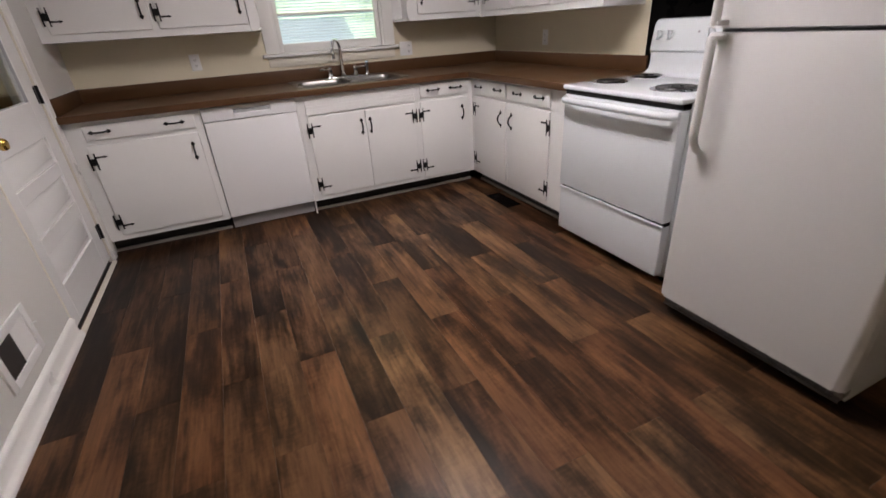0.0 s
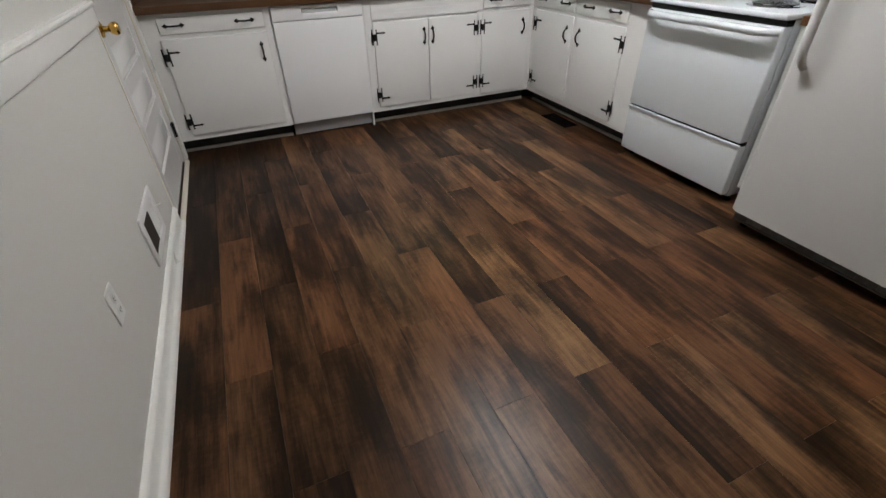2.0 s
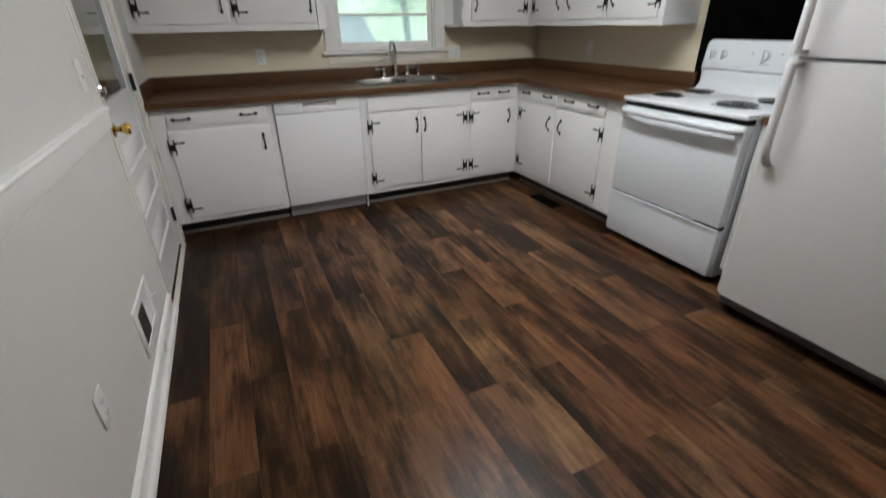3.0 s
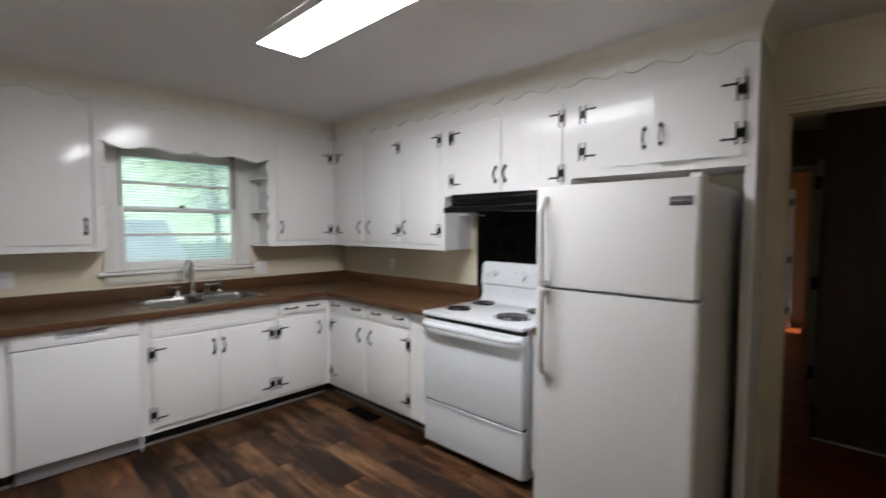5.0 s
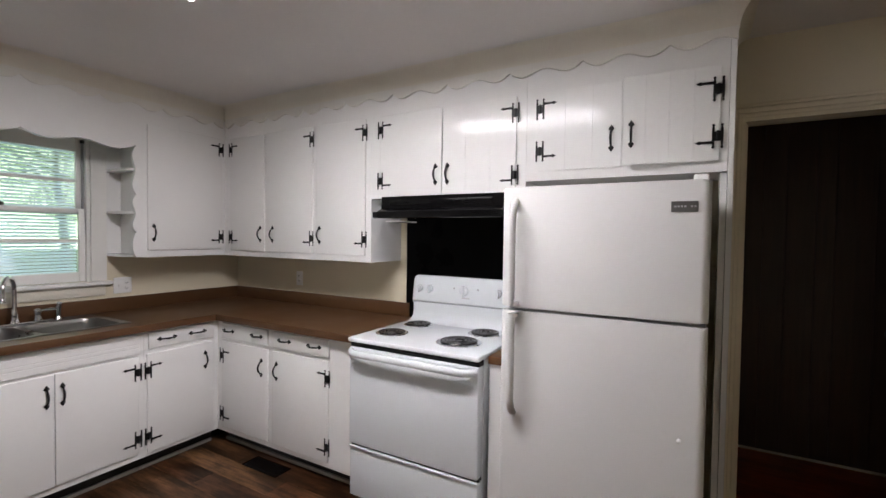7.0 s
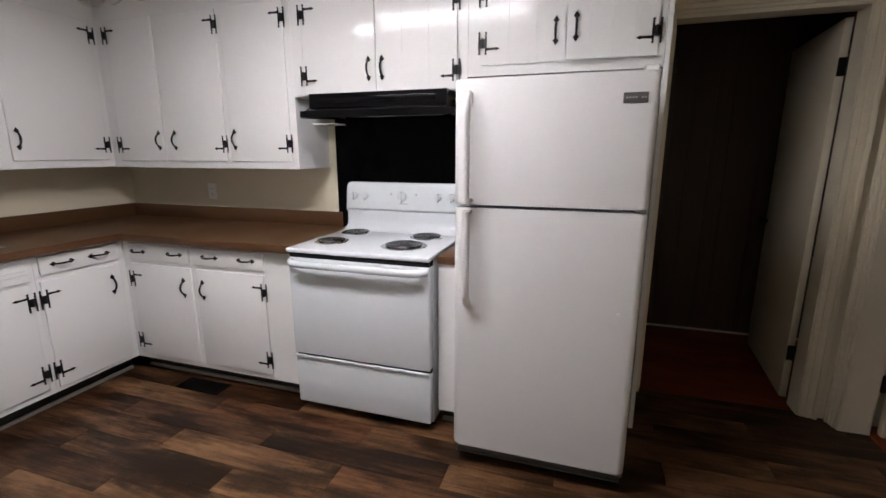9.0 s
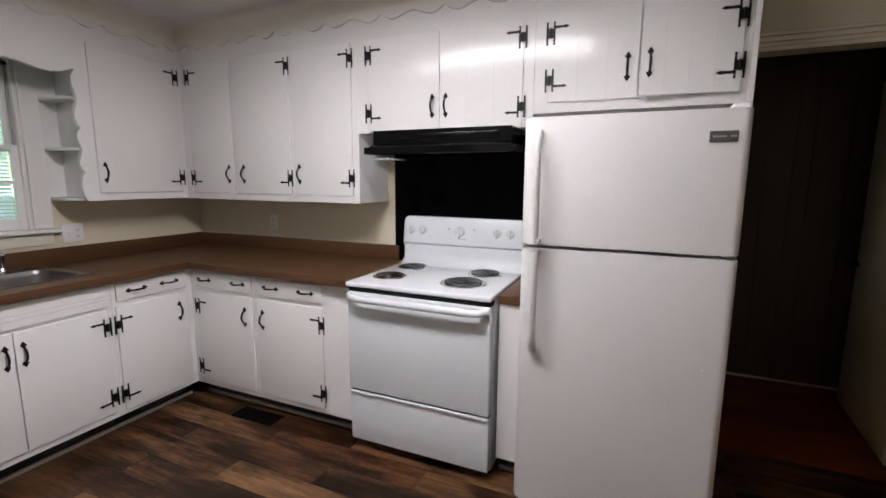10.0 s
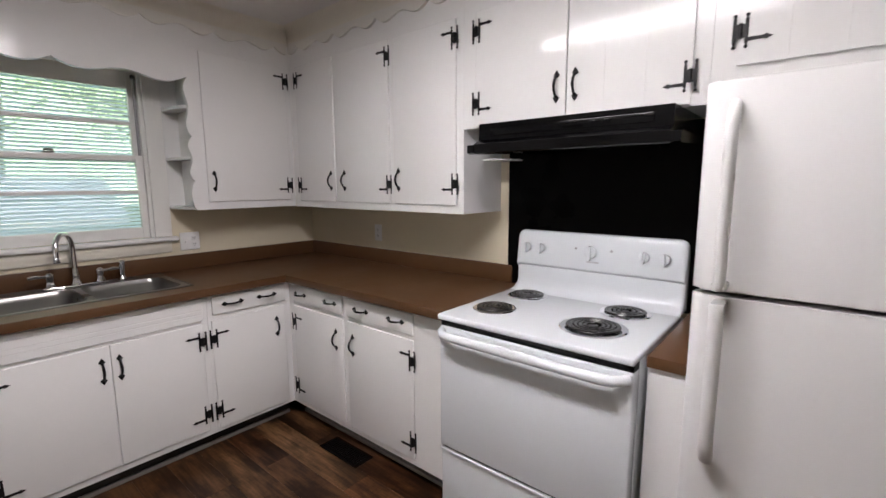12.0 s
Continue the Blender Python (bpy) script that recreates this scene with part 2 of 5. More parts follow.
def prism(bm, pts, axis, lo, hi):
    """Extrudes an outline of 2-D points along an axis (0, 1 or 2) from lo to hi."""
    def at(p, h):
        q = list(p)
        q.insert(axis, h)
        return q
    a = [bm.verts.new(at(p, lo)) for p in pts]
    b = [bm.verts.new(at(p, hi)) for p in pts]
    n = len(pts)
    for i in range(n):
        bm.faces.new((a[i], a[(i + 1) % n], b[(i + 1) % n], b[i]))
    bm.faces.new(a)
    bm.faces.new(b[::-1])


def strip_board(bm, us, tops, bottoms, d0, d1):
    """A board of thickness d0..d1 whose top and lower edges follow two profiles over us."""
    q = [[bm.verts.new((u, d, z)) for d, z in ((d0, t), (d1, t), (d1, b), (d0, b))] for u, t, b in zip(us, tops, bottoms)]
    for i in range(len(us) - 1):
        for k in range(4):
            bm.faces.new((q[i][k], q[i][(k + 1) % 4], q[i + 1][(k + 1) % 4], q[i + 1][k]))
    bm.faces.new(q[0])
    bm.faces.new(q[-1][::-1])


def lathe(bm, profile, c, axis=2, seg=20):
    """Turns (radius, height) pairs about an axis through c."""
    rings = []
    for r, h in profile:
        ring = []
        for k in range(seg):
            a = 2 * math.pi * k / seg
            p = [r * math.cos(a), r * math.sin(a)]
            p.insert(axis, h)
            ring.append(bm.verts.new(Vector(c) + Vector(p)))
        rings.append(ring)
    for a, b in zip(rings, rings[1:]):
        for k in range(seg):
            bm.faces.new((a[k], a[(k + 1) % seg], b[(k + 1) % seg], b[k]))
    bm.faces.new(rings[0])
    bm.faces.new(rings[-1][::-1])


def tube(bm, pts, radii, seg=12, flat=1.0):
    """A round bar along a path; flat squeezes its second axis."""
    pts = [Vector(p) for p in pts]
    rings = []
    up = Vector((0.13, 0.31, 0.94))
    for i, p in enumerate(pts):
        d = (pts[min(i + 1, len(pts) - 1)] - pts[max(i - 1, 0)]).normalized()
        s = d.cross(up)
        s = s.normalized() if s.length > 1e-4 else Vector((1, 0, 0))
        t = s.cross(d).normalized()
        up = t
        r = radii[i] if isinstance(radii, (list, tuple)) else radii
        rings.append([bm.verts.new(p + s * r * math.cos(2 * math.pi * k / seg) + t * r * flat * math.sin(2 * math.pi * k / seg)) for k in range(seg)])
    for a, b in zip(rings, rings[1:]):
        for k in range(seg):
            bm.faces.new((a[k], a[(k + 1) % seg], b[(k + 1) % seg], b[k]))
    bm.faces.new(rings[0])
    bm.faces.new(rings[-1][::-1])


def mesh_of(name, bm, material, shift=None, smooth=True):
    if shift is not None:
        bmesh.ops.translate(bm, verts=bm.verts, vec=-shift)
    bmesh.ops.recalc_face_normals(bm, faces=bm.faces)
    me = bpy.data.meshes.new(name)
    if smooth:
        for e in bm.edges:
            e.smooth = len(e.link_faces) == 2 and e.calc_face_angle(0) < 0.6
        for f in bm.faces:
            f.smooth = True
    bm.to_mesh(me)
    bm.free()
    me.materials.append(material)
    return me


def thing(name, loc, label, category, group="", kind=""):
    ob = new(name)
    ob.location = loc
    ob.empty_display_size = 0.1
    ROOT[ob.name] = Vector(loc)
    return tagged(ob, label, category, group, kind)


def part(name, bm, material, parent=None, label="", fr=WORLD, kind="", category=""):
    """Links a bmesh, built in the wall frame fr, as one mesh object under parent."""
    for v in bm.verts:
        v.co = fr(*v.co)
    base = ROOT[parent.name] if parent else Vector((0, 0, 0))
    ob = new(name, mesh_of(name, bm, material, base))
    if parent:
        ob.parent = parent
    ROOT[ob.name] = base
    return tagged(ob, label, category, "", kind)


def shared(name, me, parent, at):
    """One more object on a mesh that alike pieces share, at a world place."""
    ob = new(name, me)
    ob.parent = parent
    ob.location = Vector(at) - ROOT[parent.name]
    return ob


def solid(name, boxes, material, label, kind="structure", category="", bev=0.0, parent=None):
    """Boxes joined into one piece of the setting."""
    bm = bmesh.new()
    for b in boxes:
        bx(bm, *b, bev=bev)
    return part(name, bm, material, parent, label, WORLD, kind, category)


# ---- plan, in metres ----
XL, XR, YB, YS, ZC = -0.755, 2.615, 4.395, -0.255, 2.44    # inner faces of the kitchen
LOWB, LOWR, UPB, UPR = 3.755, 1.997, 4.095, 2.285          # face frames of the cabinets
FB, FR, FUB, FUR = wall_frame("B", LOWB), wall_frame("R", LOWR), wall_frame("B", UPB), wall_frame("R", UPR)
T = 0.13                                                   # wall thickness
WX0, WX1, WZ0, WZ1 = 0.625, 1.511, 1.13, 2.10              # window opening
DY0, DY1, DZ = -0.116, 0.690, 2.058                        # hall doorway
XH, TH = 2.690, 0.112                                      # the doorway's wall, set back from the cabinet wall
GY0, GY1 = 2.772, 3.655                                    # glazed side door
SX0, SX1 = 1.80, 2.602                                      # back doorway

# ---- shell ----
wall_back = solid("wall_back", [(XL - T, WX0, YB, YB + T, 0, ZC), (WX1, XR + T, YB, YB + T, 0, ZC), (WX0, WX1, YB, YB + T, 0, WZ0), (WX0, WX1, YB, YB + T, WZ1, ZC)], CREAM, "cream painted kitchen wall above the counter", category="wall")
wall_right = solid("wall_right", [(XR, XR + T, 0.746, YB, 0, ZC), (XH, XH + TH, DY1, 0.746, 0, ZC), (XH, XH + TH, YS - T, DY0, 0, ZC), (XH, XH + TH, DY0, DY1, DZ, ZC)], CREAM, "cream painted wall with the hall doorway", category="wall")
wall_left = solid("wall_left", [(XL - T, XL, YS, GY0 - 0.012, 0, ZC), (XL - T, XL, GY1 + 0.012, YB, 0, ZC), (XL - T, XL, GY0 - 0.012, GY1 + 0.012, 2.06, ZC)], OFFW, "off-white painted wall with a chair rail", category="wall")
wall_south = solid("wall_south", [(XL - T, SX0, YS - T, YS, 0, ZC), (SX1, XH, YS - T, YS, 0, ZC), (SX0, SX1, YS - T, YS, DZ, ZC)], CREAM, "cream painted wall with a second doorway", category="wall")
ceiling = solid("ceiling", [(XL - T, XH + TH, YS - T, YB + T, ZC, ZC + 0.1)], CEIL, "matt white kitchen ceiling", category="ceiling")

# ---- crown moulding over the cabinets ----
def crown_profile():
    pts = []
    for k in range(11):
        a = k / 10 * math.pi / 2
        pts.append((0.004 + 0.064 * (1 - math.cos(a)), 2.335 + 0.1035 * math.sin(a)))
    return pts + [(0.068, ZC - 0.001), (-0.02, ZC - 0.001), (-0.02, 2.335)]


bm = bmesh.new()
prof = crown_profile()
for (u0, u1, fr, m0, m1) in ((XL, UPR, FUB, 0, 1), (0.742, UPB, FUR, -1, 1)):
    q = []
    for d, z in prof:
        q.append((bm.verts.new(fr(u0 + m0 * d * (1 if m0 < 0 else 0), d, z)), bm.verts.new(fr(u1 - d if m1 else u1, d, z))))
    n = len(q)
    for i in range(n):
        j = (i + 1) % n
        bm.faces.new((q[i][0], q[j][0], q[j][1], q[i][1]))
    bm.faces.new([a for a, _ in q])
# the return round the fridge panel to the wall
q = [(bm.verts.new((UPR - d, 0.742 - d, z)), bm.verts.new((XH, 0.742 - d, z))) for d, z in prof]
for i in range(len(q)):
    j = (i + 1) % len(q)
    bm.faces.new((q[i][0], q[j][0], q[j][1], q[i][1]))
bm.faces.new([b for _, b in q])
part("trim_crown", bm, CREAMT, None, "cream crown moulding above the upper cabinets", WORLD, "structure", "moulding")


def lobes(s):
    """Depth of the scalloped edge between two cusps, s from 0 to 1."""
    s = min(s, 1 - s)
    if s < 0.2:
        return math.sin(s / 0.2 * math.pi / 2) ** 0.8
    return 0.60 + 0.40 * math.cos((s - 0.2) / 0.3 * math.pi)


def frieze(name, fr, u0, u1, phase, label):
    """Scalloped board that runs under the crown."""
    per, bm = 0.372, bmesh.new()
    us = [u0 + (u1 - u0) * k / 420 for k in range(421)]
    low = [2.318 - 0.036 * lobes(((u - phase) / per) % 1.0) for u in us]
    strip_board(bm, us, [2.345] * len(us), low, -0.004, 0.0165)
    return part(name, bm, FRIEZE, None, label, fr, "structure", "moulding")


frieze("trim_frieze_back", FUB, XL, UPR - 0.022, 1.066, "white scalloped frieze board under the crown")
frieze("trim_frieze_right", FUR, 0.742, UPB - 0.022, 2.480, "white scalloped frieze board under the crown")

# ---- window with sashes, stool and blind ----
win = thing("window_1", (1.068, YB, WZ0), "white double-hung kitchen window with horizontal muntins", "window", "", "structure")


def sash(name, z0, z1, y0, y1, bottom, top, muntin):
    bm = bmesh.new()
    a0, a1, st = WX0 + 0.022, WX1 - 0.022, 0.034
    bx(bm, a0, a0 + st, y0, y1, z0, z1, 0.003)
    bx(bm, a1 - st, a1, y0, y1, z0, z1, 0.003)
    bx(bm, a0 + st, a1 - st, y0, y1, z0, z0 + bottom, 0.003)
    bx(bm, a0 + st, a1 - st, y0, y1, z1 - top, z1, 0.003)
    bx(bm, a0 + st, a1 - st, y0 + 0.006, y1 - 0.006, muntin - 0.011, muntin + 0.011, 0.003)
    fr_ = part(name, bm, TRIMW, win, "white painted wooden sash")
    for lo, hi in ((z0 + bottom, muntin - 0.011), (muntin + 0.011, z1 - top)):
        bm = bmesh.new()
        bx(bm, a0 + st, a1 - st, (y0 + y1) / 2 - 0.002, (y0 + y1) / 2 + 0.002, lo, hi)
        p = part("pane", bm, GLASS, fr_, "clear glass pane")
        p.visible_shadow = False


sash("lower_sash", 1.135, 1.615, YB + 0.020, YB + 0.052, 0.062, 0.030, 1.405)
sash("upper_sash", 1.580, 2.090, YB + 0.056, YB + 0.088, 0.030, 0.095, 1.800)
bm = bmesh.new()
for a0, a1 in ((WX0, WX0 + 0.020), (WX1 - 0.020, WX1)):
    bx(bm, a0, a1, YB + 0.004, YB + T, WZ0, WZ1, 0.002)
bx(bm, WX0 + 0.02, WX1 - 0.02, YB + 0.004, YB + T, WZ1 - 0.008, WZ1)
bx(bm, WX0 + 0.02, WX1 - 0.02, YB + 0.094, YB + T, WZ0, WZ0 + 0.02)
part("jamb", bm, TRIMW, win, "white window jamb")
for a0, a1 in ((0.537, WX0 + 0.004), (WX1 - 0.004, 1.599)):
    bm = bmesh.new()
    bx(bm, a0, a1, YB - 0.018, YB, 1.135, 2.14, 0.004)
    part("casing", bm, TRIMW, win, "white flat side casing")
bm = bmesh.new()
bx(bm, WX0, WX1, YB - 0.018, YB, 2.085, 2.15, 0.004)
part("head_casing", bm, TRIMW, win)
bm = bmesh.new()
bx(bm, 0.508, 1.628, YB - 0.046, YB + 0.018, 1.106, 1.132, 0.008, 3)
part("sill", bm, TRIMW, win, "white window stool with rounded nose")
bm = bmesh.new()
bx(bm, 0.545, 1.592, YB - 0.016, YB, 1.035, 1.106, 0.004)
part("apron", bm, CREAMT, win, "cream apron board under the stool")
bm = bmesh.new()
bx(bm, 1.045, 1.09, YB + 0.012, YB + 0.05, 1.616, 1.626, 0.003)
tube(bm, [(1.05, YB + 0.03, 1.628), (1.068, YB + 0.022, 1.634), (1.09, YB + 0.03, 1.628)], 0.006)
part("sash_lock", bm, STEEL, win, "small metal sash lock")

for bx_ in (WX0 + 0.030, WX1 - 0.030):
    bm = bmesh.new()
    tube(bm, [(bx_, YB + 0.034, 1.618), (bx_, YB + 0.034, 2.050)], 0.0075, 10)
    bal = part("sash_balance", bm, GREYP, win, "grey spring balance tube")
    bm = bmesh.new()
    bx(bm, bx_ - 0.010, bx_ + 0.010, YB + 0.024, YB + 0.046, 2.050, 2.072, 0.003)
    part("end_cap", bm, DARK, bal, "black plastic end cap")

blind = thing("window_blind", (1.068, YB + 0.108, 1.155), "white mini blind with open slats behind the sashes", "blind")
bm = bmesh.new()
w2 = 0.405
prism(bm, [(-0.011, -0.0035), (-0.005, 0.0005), (0.001, 0.0022), (0.007, 0.0025), (0.011, 0.0015), (0.011, 0.0005), (0.007, 0.0015), (0.001, 0.0012), (-0.005, -0.0005), (-0.011, -0.0045)], 0, -w2, w2)
bmesh.ops.rotate(bm, verts=bm.verts, cent=(0, 0, 0), matrix=Matrix.Rotation(radians(31), 3, "X"))
slat_me = mesh_of("slat", bm, SLAT)
z = 1.175
while z < 2.06:
    s_ = shared("slat", slat_me, blind, (1.068, YB + 0.108, z))
    z += 0.0215
bm = bmesh.new()
bx(bm, 0.66, 1.476, YB + 0.094, YB + 0.122, 2.062, 2.09, 0.003)
part("headrail", bm, SLAT, blind)
bm = bmesh.new()
bx(bm, 0.662, 1.474, YB + 0.098, YB + 0.118, 1.152, 1.166, 0.003)
part("bottom_rail", bm, SLAT, blind)
for cx_ in (0.75, 1.068, 1.386):
    bm = bmesh.new()
    tube(bm, [(cx_, YB + 0.1195, 1.16), (cx_, YB + 0.1195, 2.07)], 0.0012, 6)
    part("ladder_cord", bm, SLAT, blind)
bm = bmesh.new()
tube(bm, [(0.735, YB + 0.097, 2.06), (0.737, YB + 0.096, 1.70)], 0.0035, 8)
part("tilt_wand", bm, SLAT, blind)

# ---- hardware that many cabinets share ----
def hinge_mesh(side, s, top):
    """Forged H hinge with one pointed arm; s: the way to the door along the wall, top: the arm at its upper end."""
    bm = bmesh.new()
    for u in (-0.016, 0.016):
        bx(bm, u - 0.0046, u + 0.0046, 0.0, 0.004, -0.036, 0.036, 0.001, 1)
        for e in (-1, 1):
            bx(bm, u - 0.003, u + 0.003, 0.0, 0.004, e * 0.0395 - 0.004, e * 0.0395 + 0.004, 0.001, 1)
            lathe(bm, [(0.002, 0), (0.0058, 0.002), (0.0045, 0.005), (0.001, 0.006)], (u, 0, e * 0.046), 1, 8)
    bx(bm, -0.013, 0.013, 0.0, 0.004, -0.020, 0.020, 0.001, 1)
    tube(bm, [(0, 0.005, -0.022), (0, 0.005, 0.022)], 0.0055, 8)
    za = 0.026 if top else -0.026
    prism(bm, [(s * 0.016, za - 0.006), (s * 0.016, za + 0.006), (s * 0.060, za + 0.0045), (s * 0.066, za + 0.008), (s * 0.084, za), (s * 0.066, za - 0.008), (s * 0.060, za - 0.0045)], 1, 0.0, 0.0035)
    fr = wall_frame(side, 0)
    for v in bm.verts:
        v.co = fr(*v.co)
    return mesh_of("hinge", bm, IRON)


def pull_mesh(side, upright):
    """Bowed iron pull with spade-shaped ends."""
    bm = bmesh.new()
    n, pts, rad = 14, [], []
    for k in range(n + 1):
        s = k / n
        pts.append(((s - 0.5) * 0.084, 0.004 + 0.024 * math.sin(math.pi * s) ** 0.8, 0.0))
        rad.append(0.0042 + 0.0014 * math.sin(math.pi * s))
    tube(bm, pts, rad, 8)
    for e in (-1, 1):
        prism(bm, [(e * 0.035, 0.005), (e * 0.035, -0.005), (e * 0.042, -0.0135), (e * 0.050, -0.009), (e * 0.063, 0.0), (e * 0.050, 0.009), (e * 0.042, 0.0135)], 1, 0.0, 0.004)
        tube(bm, [(e * 0.034, 0.002, 0), (e * 0.046, 0.006, 0)], 0.005, 8)
    fr = wall_frame(side, 0)
    for v in bm.verts:
        u, d, z = v.co
        v.co = fr(z, d, u) if upright else fr(u, d, z)
    return mesh_of("pull", bm, IRON)


HARD = {}


def hinge(parent, side, fr, u, z, s, top, d=0.0125):
    key = ("h", side, s, top)
    if key not in HARD:
        HARD[key] = hinge_mesh(side, s, top)
    ob = shared("hinge", HARD[key], parent, fr(u, d, z))
    return tagged(ob, "black wrought-iron H hinge")


def pull(parent, side, fr, u, z, upright, d=0.0128):
    key = ("p", side, upright)
    if key not in HARD:
        HARD[key] = pull_mesh(side, upright)
    return tagged(shared("handle", HARD[key], parent, fr(u, d, z)), "black wrought-iron bow pull")


def slab_door(name, parent, label, fr, u0, u1, z0, z1, boards=1, flutes=(), d0=0.0005, d1=0.013):
    """A lipped slab; boards: the upright boards on its face; flutes: heights of routed joints between level boards."""
    bm = bmesh.new()
    if boards == 1 and not flutes:
        bx(bm, u0, u1, d0, d1, z0, z1, 0.0045, 3)
        return part(name, bm, WHITE, parent, label, fr)
    dep = 0.004 if flutes else 0.0018
    bx(bm, u0 + 0.0015, u1 - 0.0015, d0, d1 - dep, z0 + 0.0015, z1 - 0.0015)
    slab = part(name, bm, WHITE, parent, label, fr)
    if flutes:
        zs = [z0, *flutes, z1]
        cells = [(u0, u1, a, b) for a, b in zip(zs, zs[1:])]
    else:
        w = (u1 - u0) / boards
        cells = [(u0 + k * w, u0 + (k + 1) * w, z0, z1) for k in range(boards)]
    g = 0.0004 if flutes else 0.00012
    for a, b, lo, hi in cells:
        bm = bmesh.new()
        bx(bm, a + g * (a > u0 + 1e-6), b - g * (b < u1 - 1e-6), d1 - dep + 0.00005, d1, lo + g * (lo > z0 + 1e-6), hi - g * (hi < z1 - 1e-6), 0.0017 if flutes else 0.0008, 1)
        part("board", bm, WHITE, slab, "", fr)
    return slab


def cabinet(name, label, side, fr, u0, u1, z0, z1, depth, doors, drawers=(), toe=False, group="", rail=0.03, open_top=False):
    """doors: (u0, u1, z0, z1, hinge side -1/+1, [hinge heights], pull u, pull z, boards)
    drawers: (u0, u1, z0, z1, [pull u], flutes)"""
    c = thing(name, fr((u0 + u1) / 2, -depth / 2, z0 - (0.10 if toe else 0.0)), label, "cabinet", group)
    bm = bmesh.new()
    t = 0.018
    bx(bm, u0, u0 + t, -depth, -0.019, z0, z1)
    bx(bm, u1 - t, u1, -depth, -0.019, z0, z1)
    bx(bm, u0 + t, u1 - t, -depth, -0.019, z0, z0 + t)
    bx(bm, u0 + t, u1 - t, -depth, -depth + 0.008, z0 + t, z1)
    if not open_top:
        bx(bm, u0 + t, u1 - t, -depth + 0.008, -0.019, z1 - t, z1)
    part("body", bm, WHITE, c, "white painted carcass", fr)
    bm = bmesh.new()
    holes = [d[:4] for d in doors] + [d[:4] for d in drawers]
    us = sorted({u0, u1, *[h[0] + 0.009 for h in holes], *[h[1] - 0.009 for h in holes]})
    zs = sorted({z0, z1, *[h[2] + 0.009 for h in holes], *[h[3] - 0.009 for h in holes]})
    for a, b in zip(us, us[1:]):
        for lo, hi in zip(zs, zs[1:]):
            mu, mz = (a + b) / 2, (lo + hi) / 2
            if not any(h[0] < mu < h[1] and h[2] < mz < h[3] for h in holes):
                bx(bm, a, b, -0.019, 0.0, lo, hi)
    bmesh.ops.remove_doubles(bm, verts=bm.verts, dist=0.0004)
    bmesh.ops.delete(bm, geom=[f for f in bm.faces if sum(1 for g in bm.faces if g is not f and (g.calc_center_median() - f.calc_center_median()).length < 0.0005) > 0], context="FACES_ONLY")
    part("face_frame", bm, WHITE, c, "white painted face frame", fr)
    for a, b, lo, hi, s, hs, pu, pz, boards in doors:
        d = slab_door("door", c, "white painted slab door", fr, a, b, lo, hi, boards)
        hu = a + 0.004 if s < 0 else b - 0.004
        for k, hz in enumerate(hs):
            hinge(d, side, fr, hu, hz, 1 if s < 0 else -1, k == 1)
        if pu is not None:
            pull(d, side, fr, pu, pz, True)
    for a, b, lo, hi, pus, fl in drawers:
        d = slab_door("drawer", c, "white painted drawer front", fr, a, b, lo, hi, 1, fl)
        for pu in pus:
            pull(d, side, fr, pu, (lo + hi) / 2 + 0.002, False)
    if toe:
        # near-black board set back under the cabinet
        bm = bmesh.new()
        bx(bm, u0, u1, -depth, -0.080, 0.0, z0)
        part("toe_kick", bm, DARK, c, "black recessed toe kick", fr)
        bm = bmesh.new()
        bx(bm, u0, u1, -0.080, -0.062, 0.0, 0.023, 0.006)
        part("shoe_moulding", bm, SHOE, c, "grey-white shoe moulding at the floor", fr)
    return c


LH, UH = (0.228, 0.631), (1.441, 2.109)
DT, DB = 0.730, 0.135
G1, G2 = "white base cabinets with black hardware", "white upper cabinets with black hardware"
cabinet("base_cabinet", "white base cabinet with one wide drawer over a door", "B", FB, XL + 0.001, -0.012, 0.10, 0.874, 0.62,
        [(-0.662, -0.045, DB, DT, -1, LH, -0.095, 0.615, 1)], [(-0.650, -0.045, 0.757, 0.848, (-0.567, -0.164), ())], True, G1)
cabinet("sink_cabinet", "white sink cabinet with two doors and a fluted false front", "B", FB, 0.611, 1.517, 0.10, 0.874, 0.62,
        [(0.664, 1.081, DB, DT - 0.004, -1, LH, 1.049, 0.612, 1), (1.085, 1.484, DB, DT - 0.004, 1, LH, 1.116, 0.612, 1)],
        [(0.660, 1.490, 0.742, 0.862, (), (0.778, 0.800, 0.838))], True, G1, open_top=True)
cabinet("base_cabinet", "white base cabinet with a drawer in the corner", "B", FB, 1.518, LOWR - 0.0003, 0.10, 0.874, 0.62,
        [(1.532, 1.955, 0.122, DT, -1, LH, 1.898, 0.612, 1)], [(1.540, 1.960, 0.757, 0.858, (1.649, 1.845), ())], True, G1)
cabinet("base_cabinet", "white base cabinet with two drawers beside the stove", "R", FR, 2.493, LOWB - 0.0003, 0.10, 0.874, 0.60,
        [(3.225, 3.693, DB, DT, 1, LH, 3.284, 0.607, 1), (2.708, 3.185, DB, DT, -1, LH, 3.142, 0.607, 1)],
        [(3.228, 3.690, 0.752, 0.856, (3.616, 3.331), ()), (2.706, 3.194, 0.752, 0.856, (3.073, 2.819), ())], True, G1)
cabinet("filler_cabinet", "narrow white filler cabinet between stove and refrigerator", "R", FR, 1.585, 1.700, 0.10, 0.874, 0.60, [], (), True, G1)

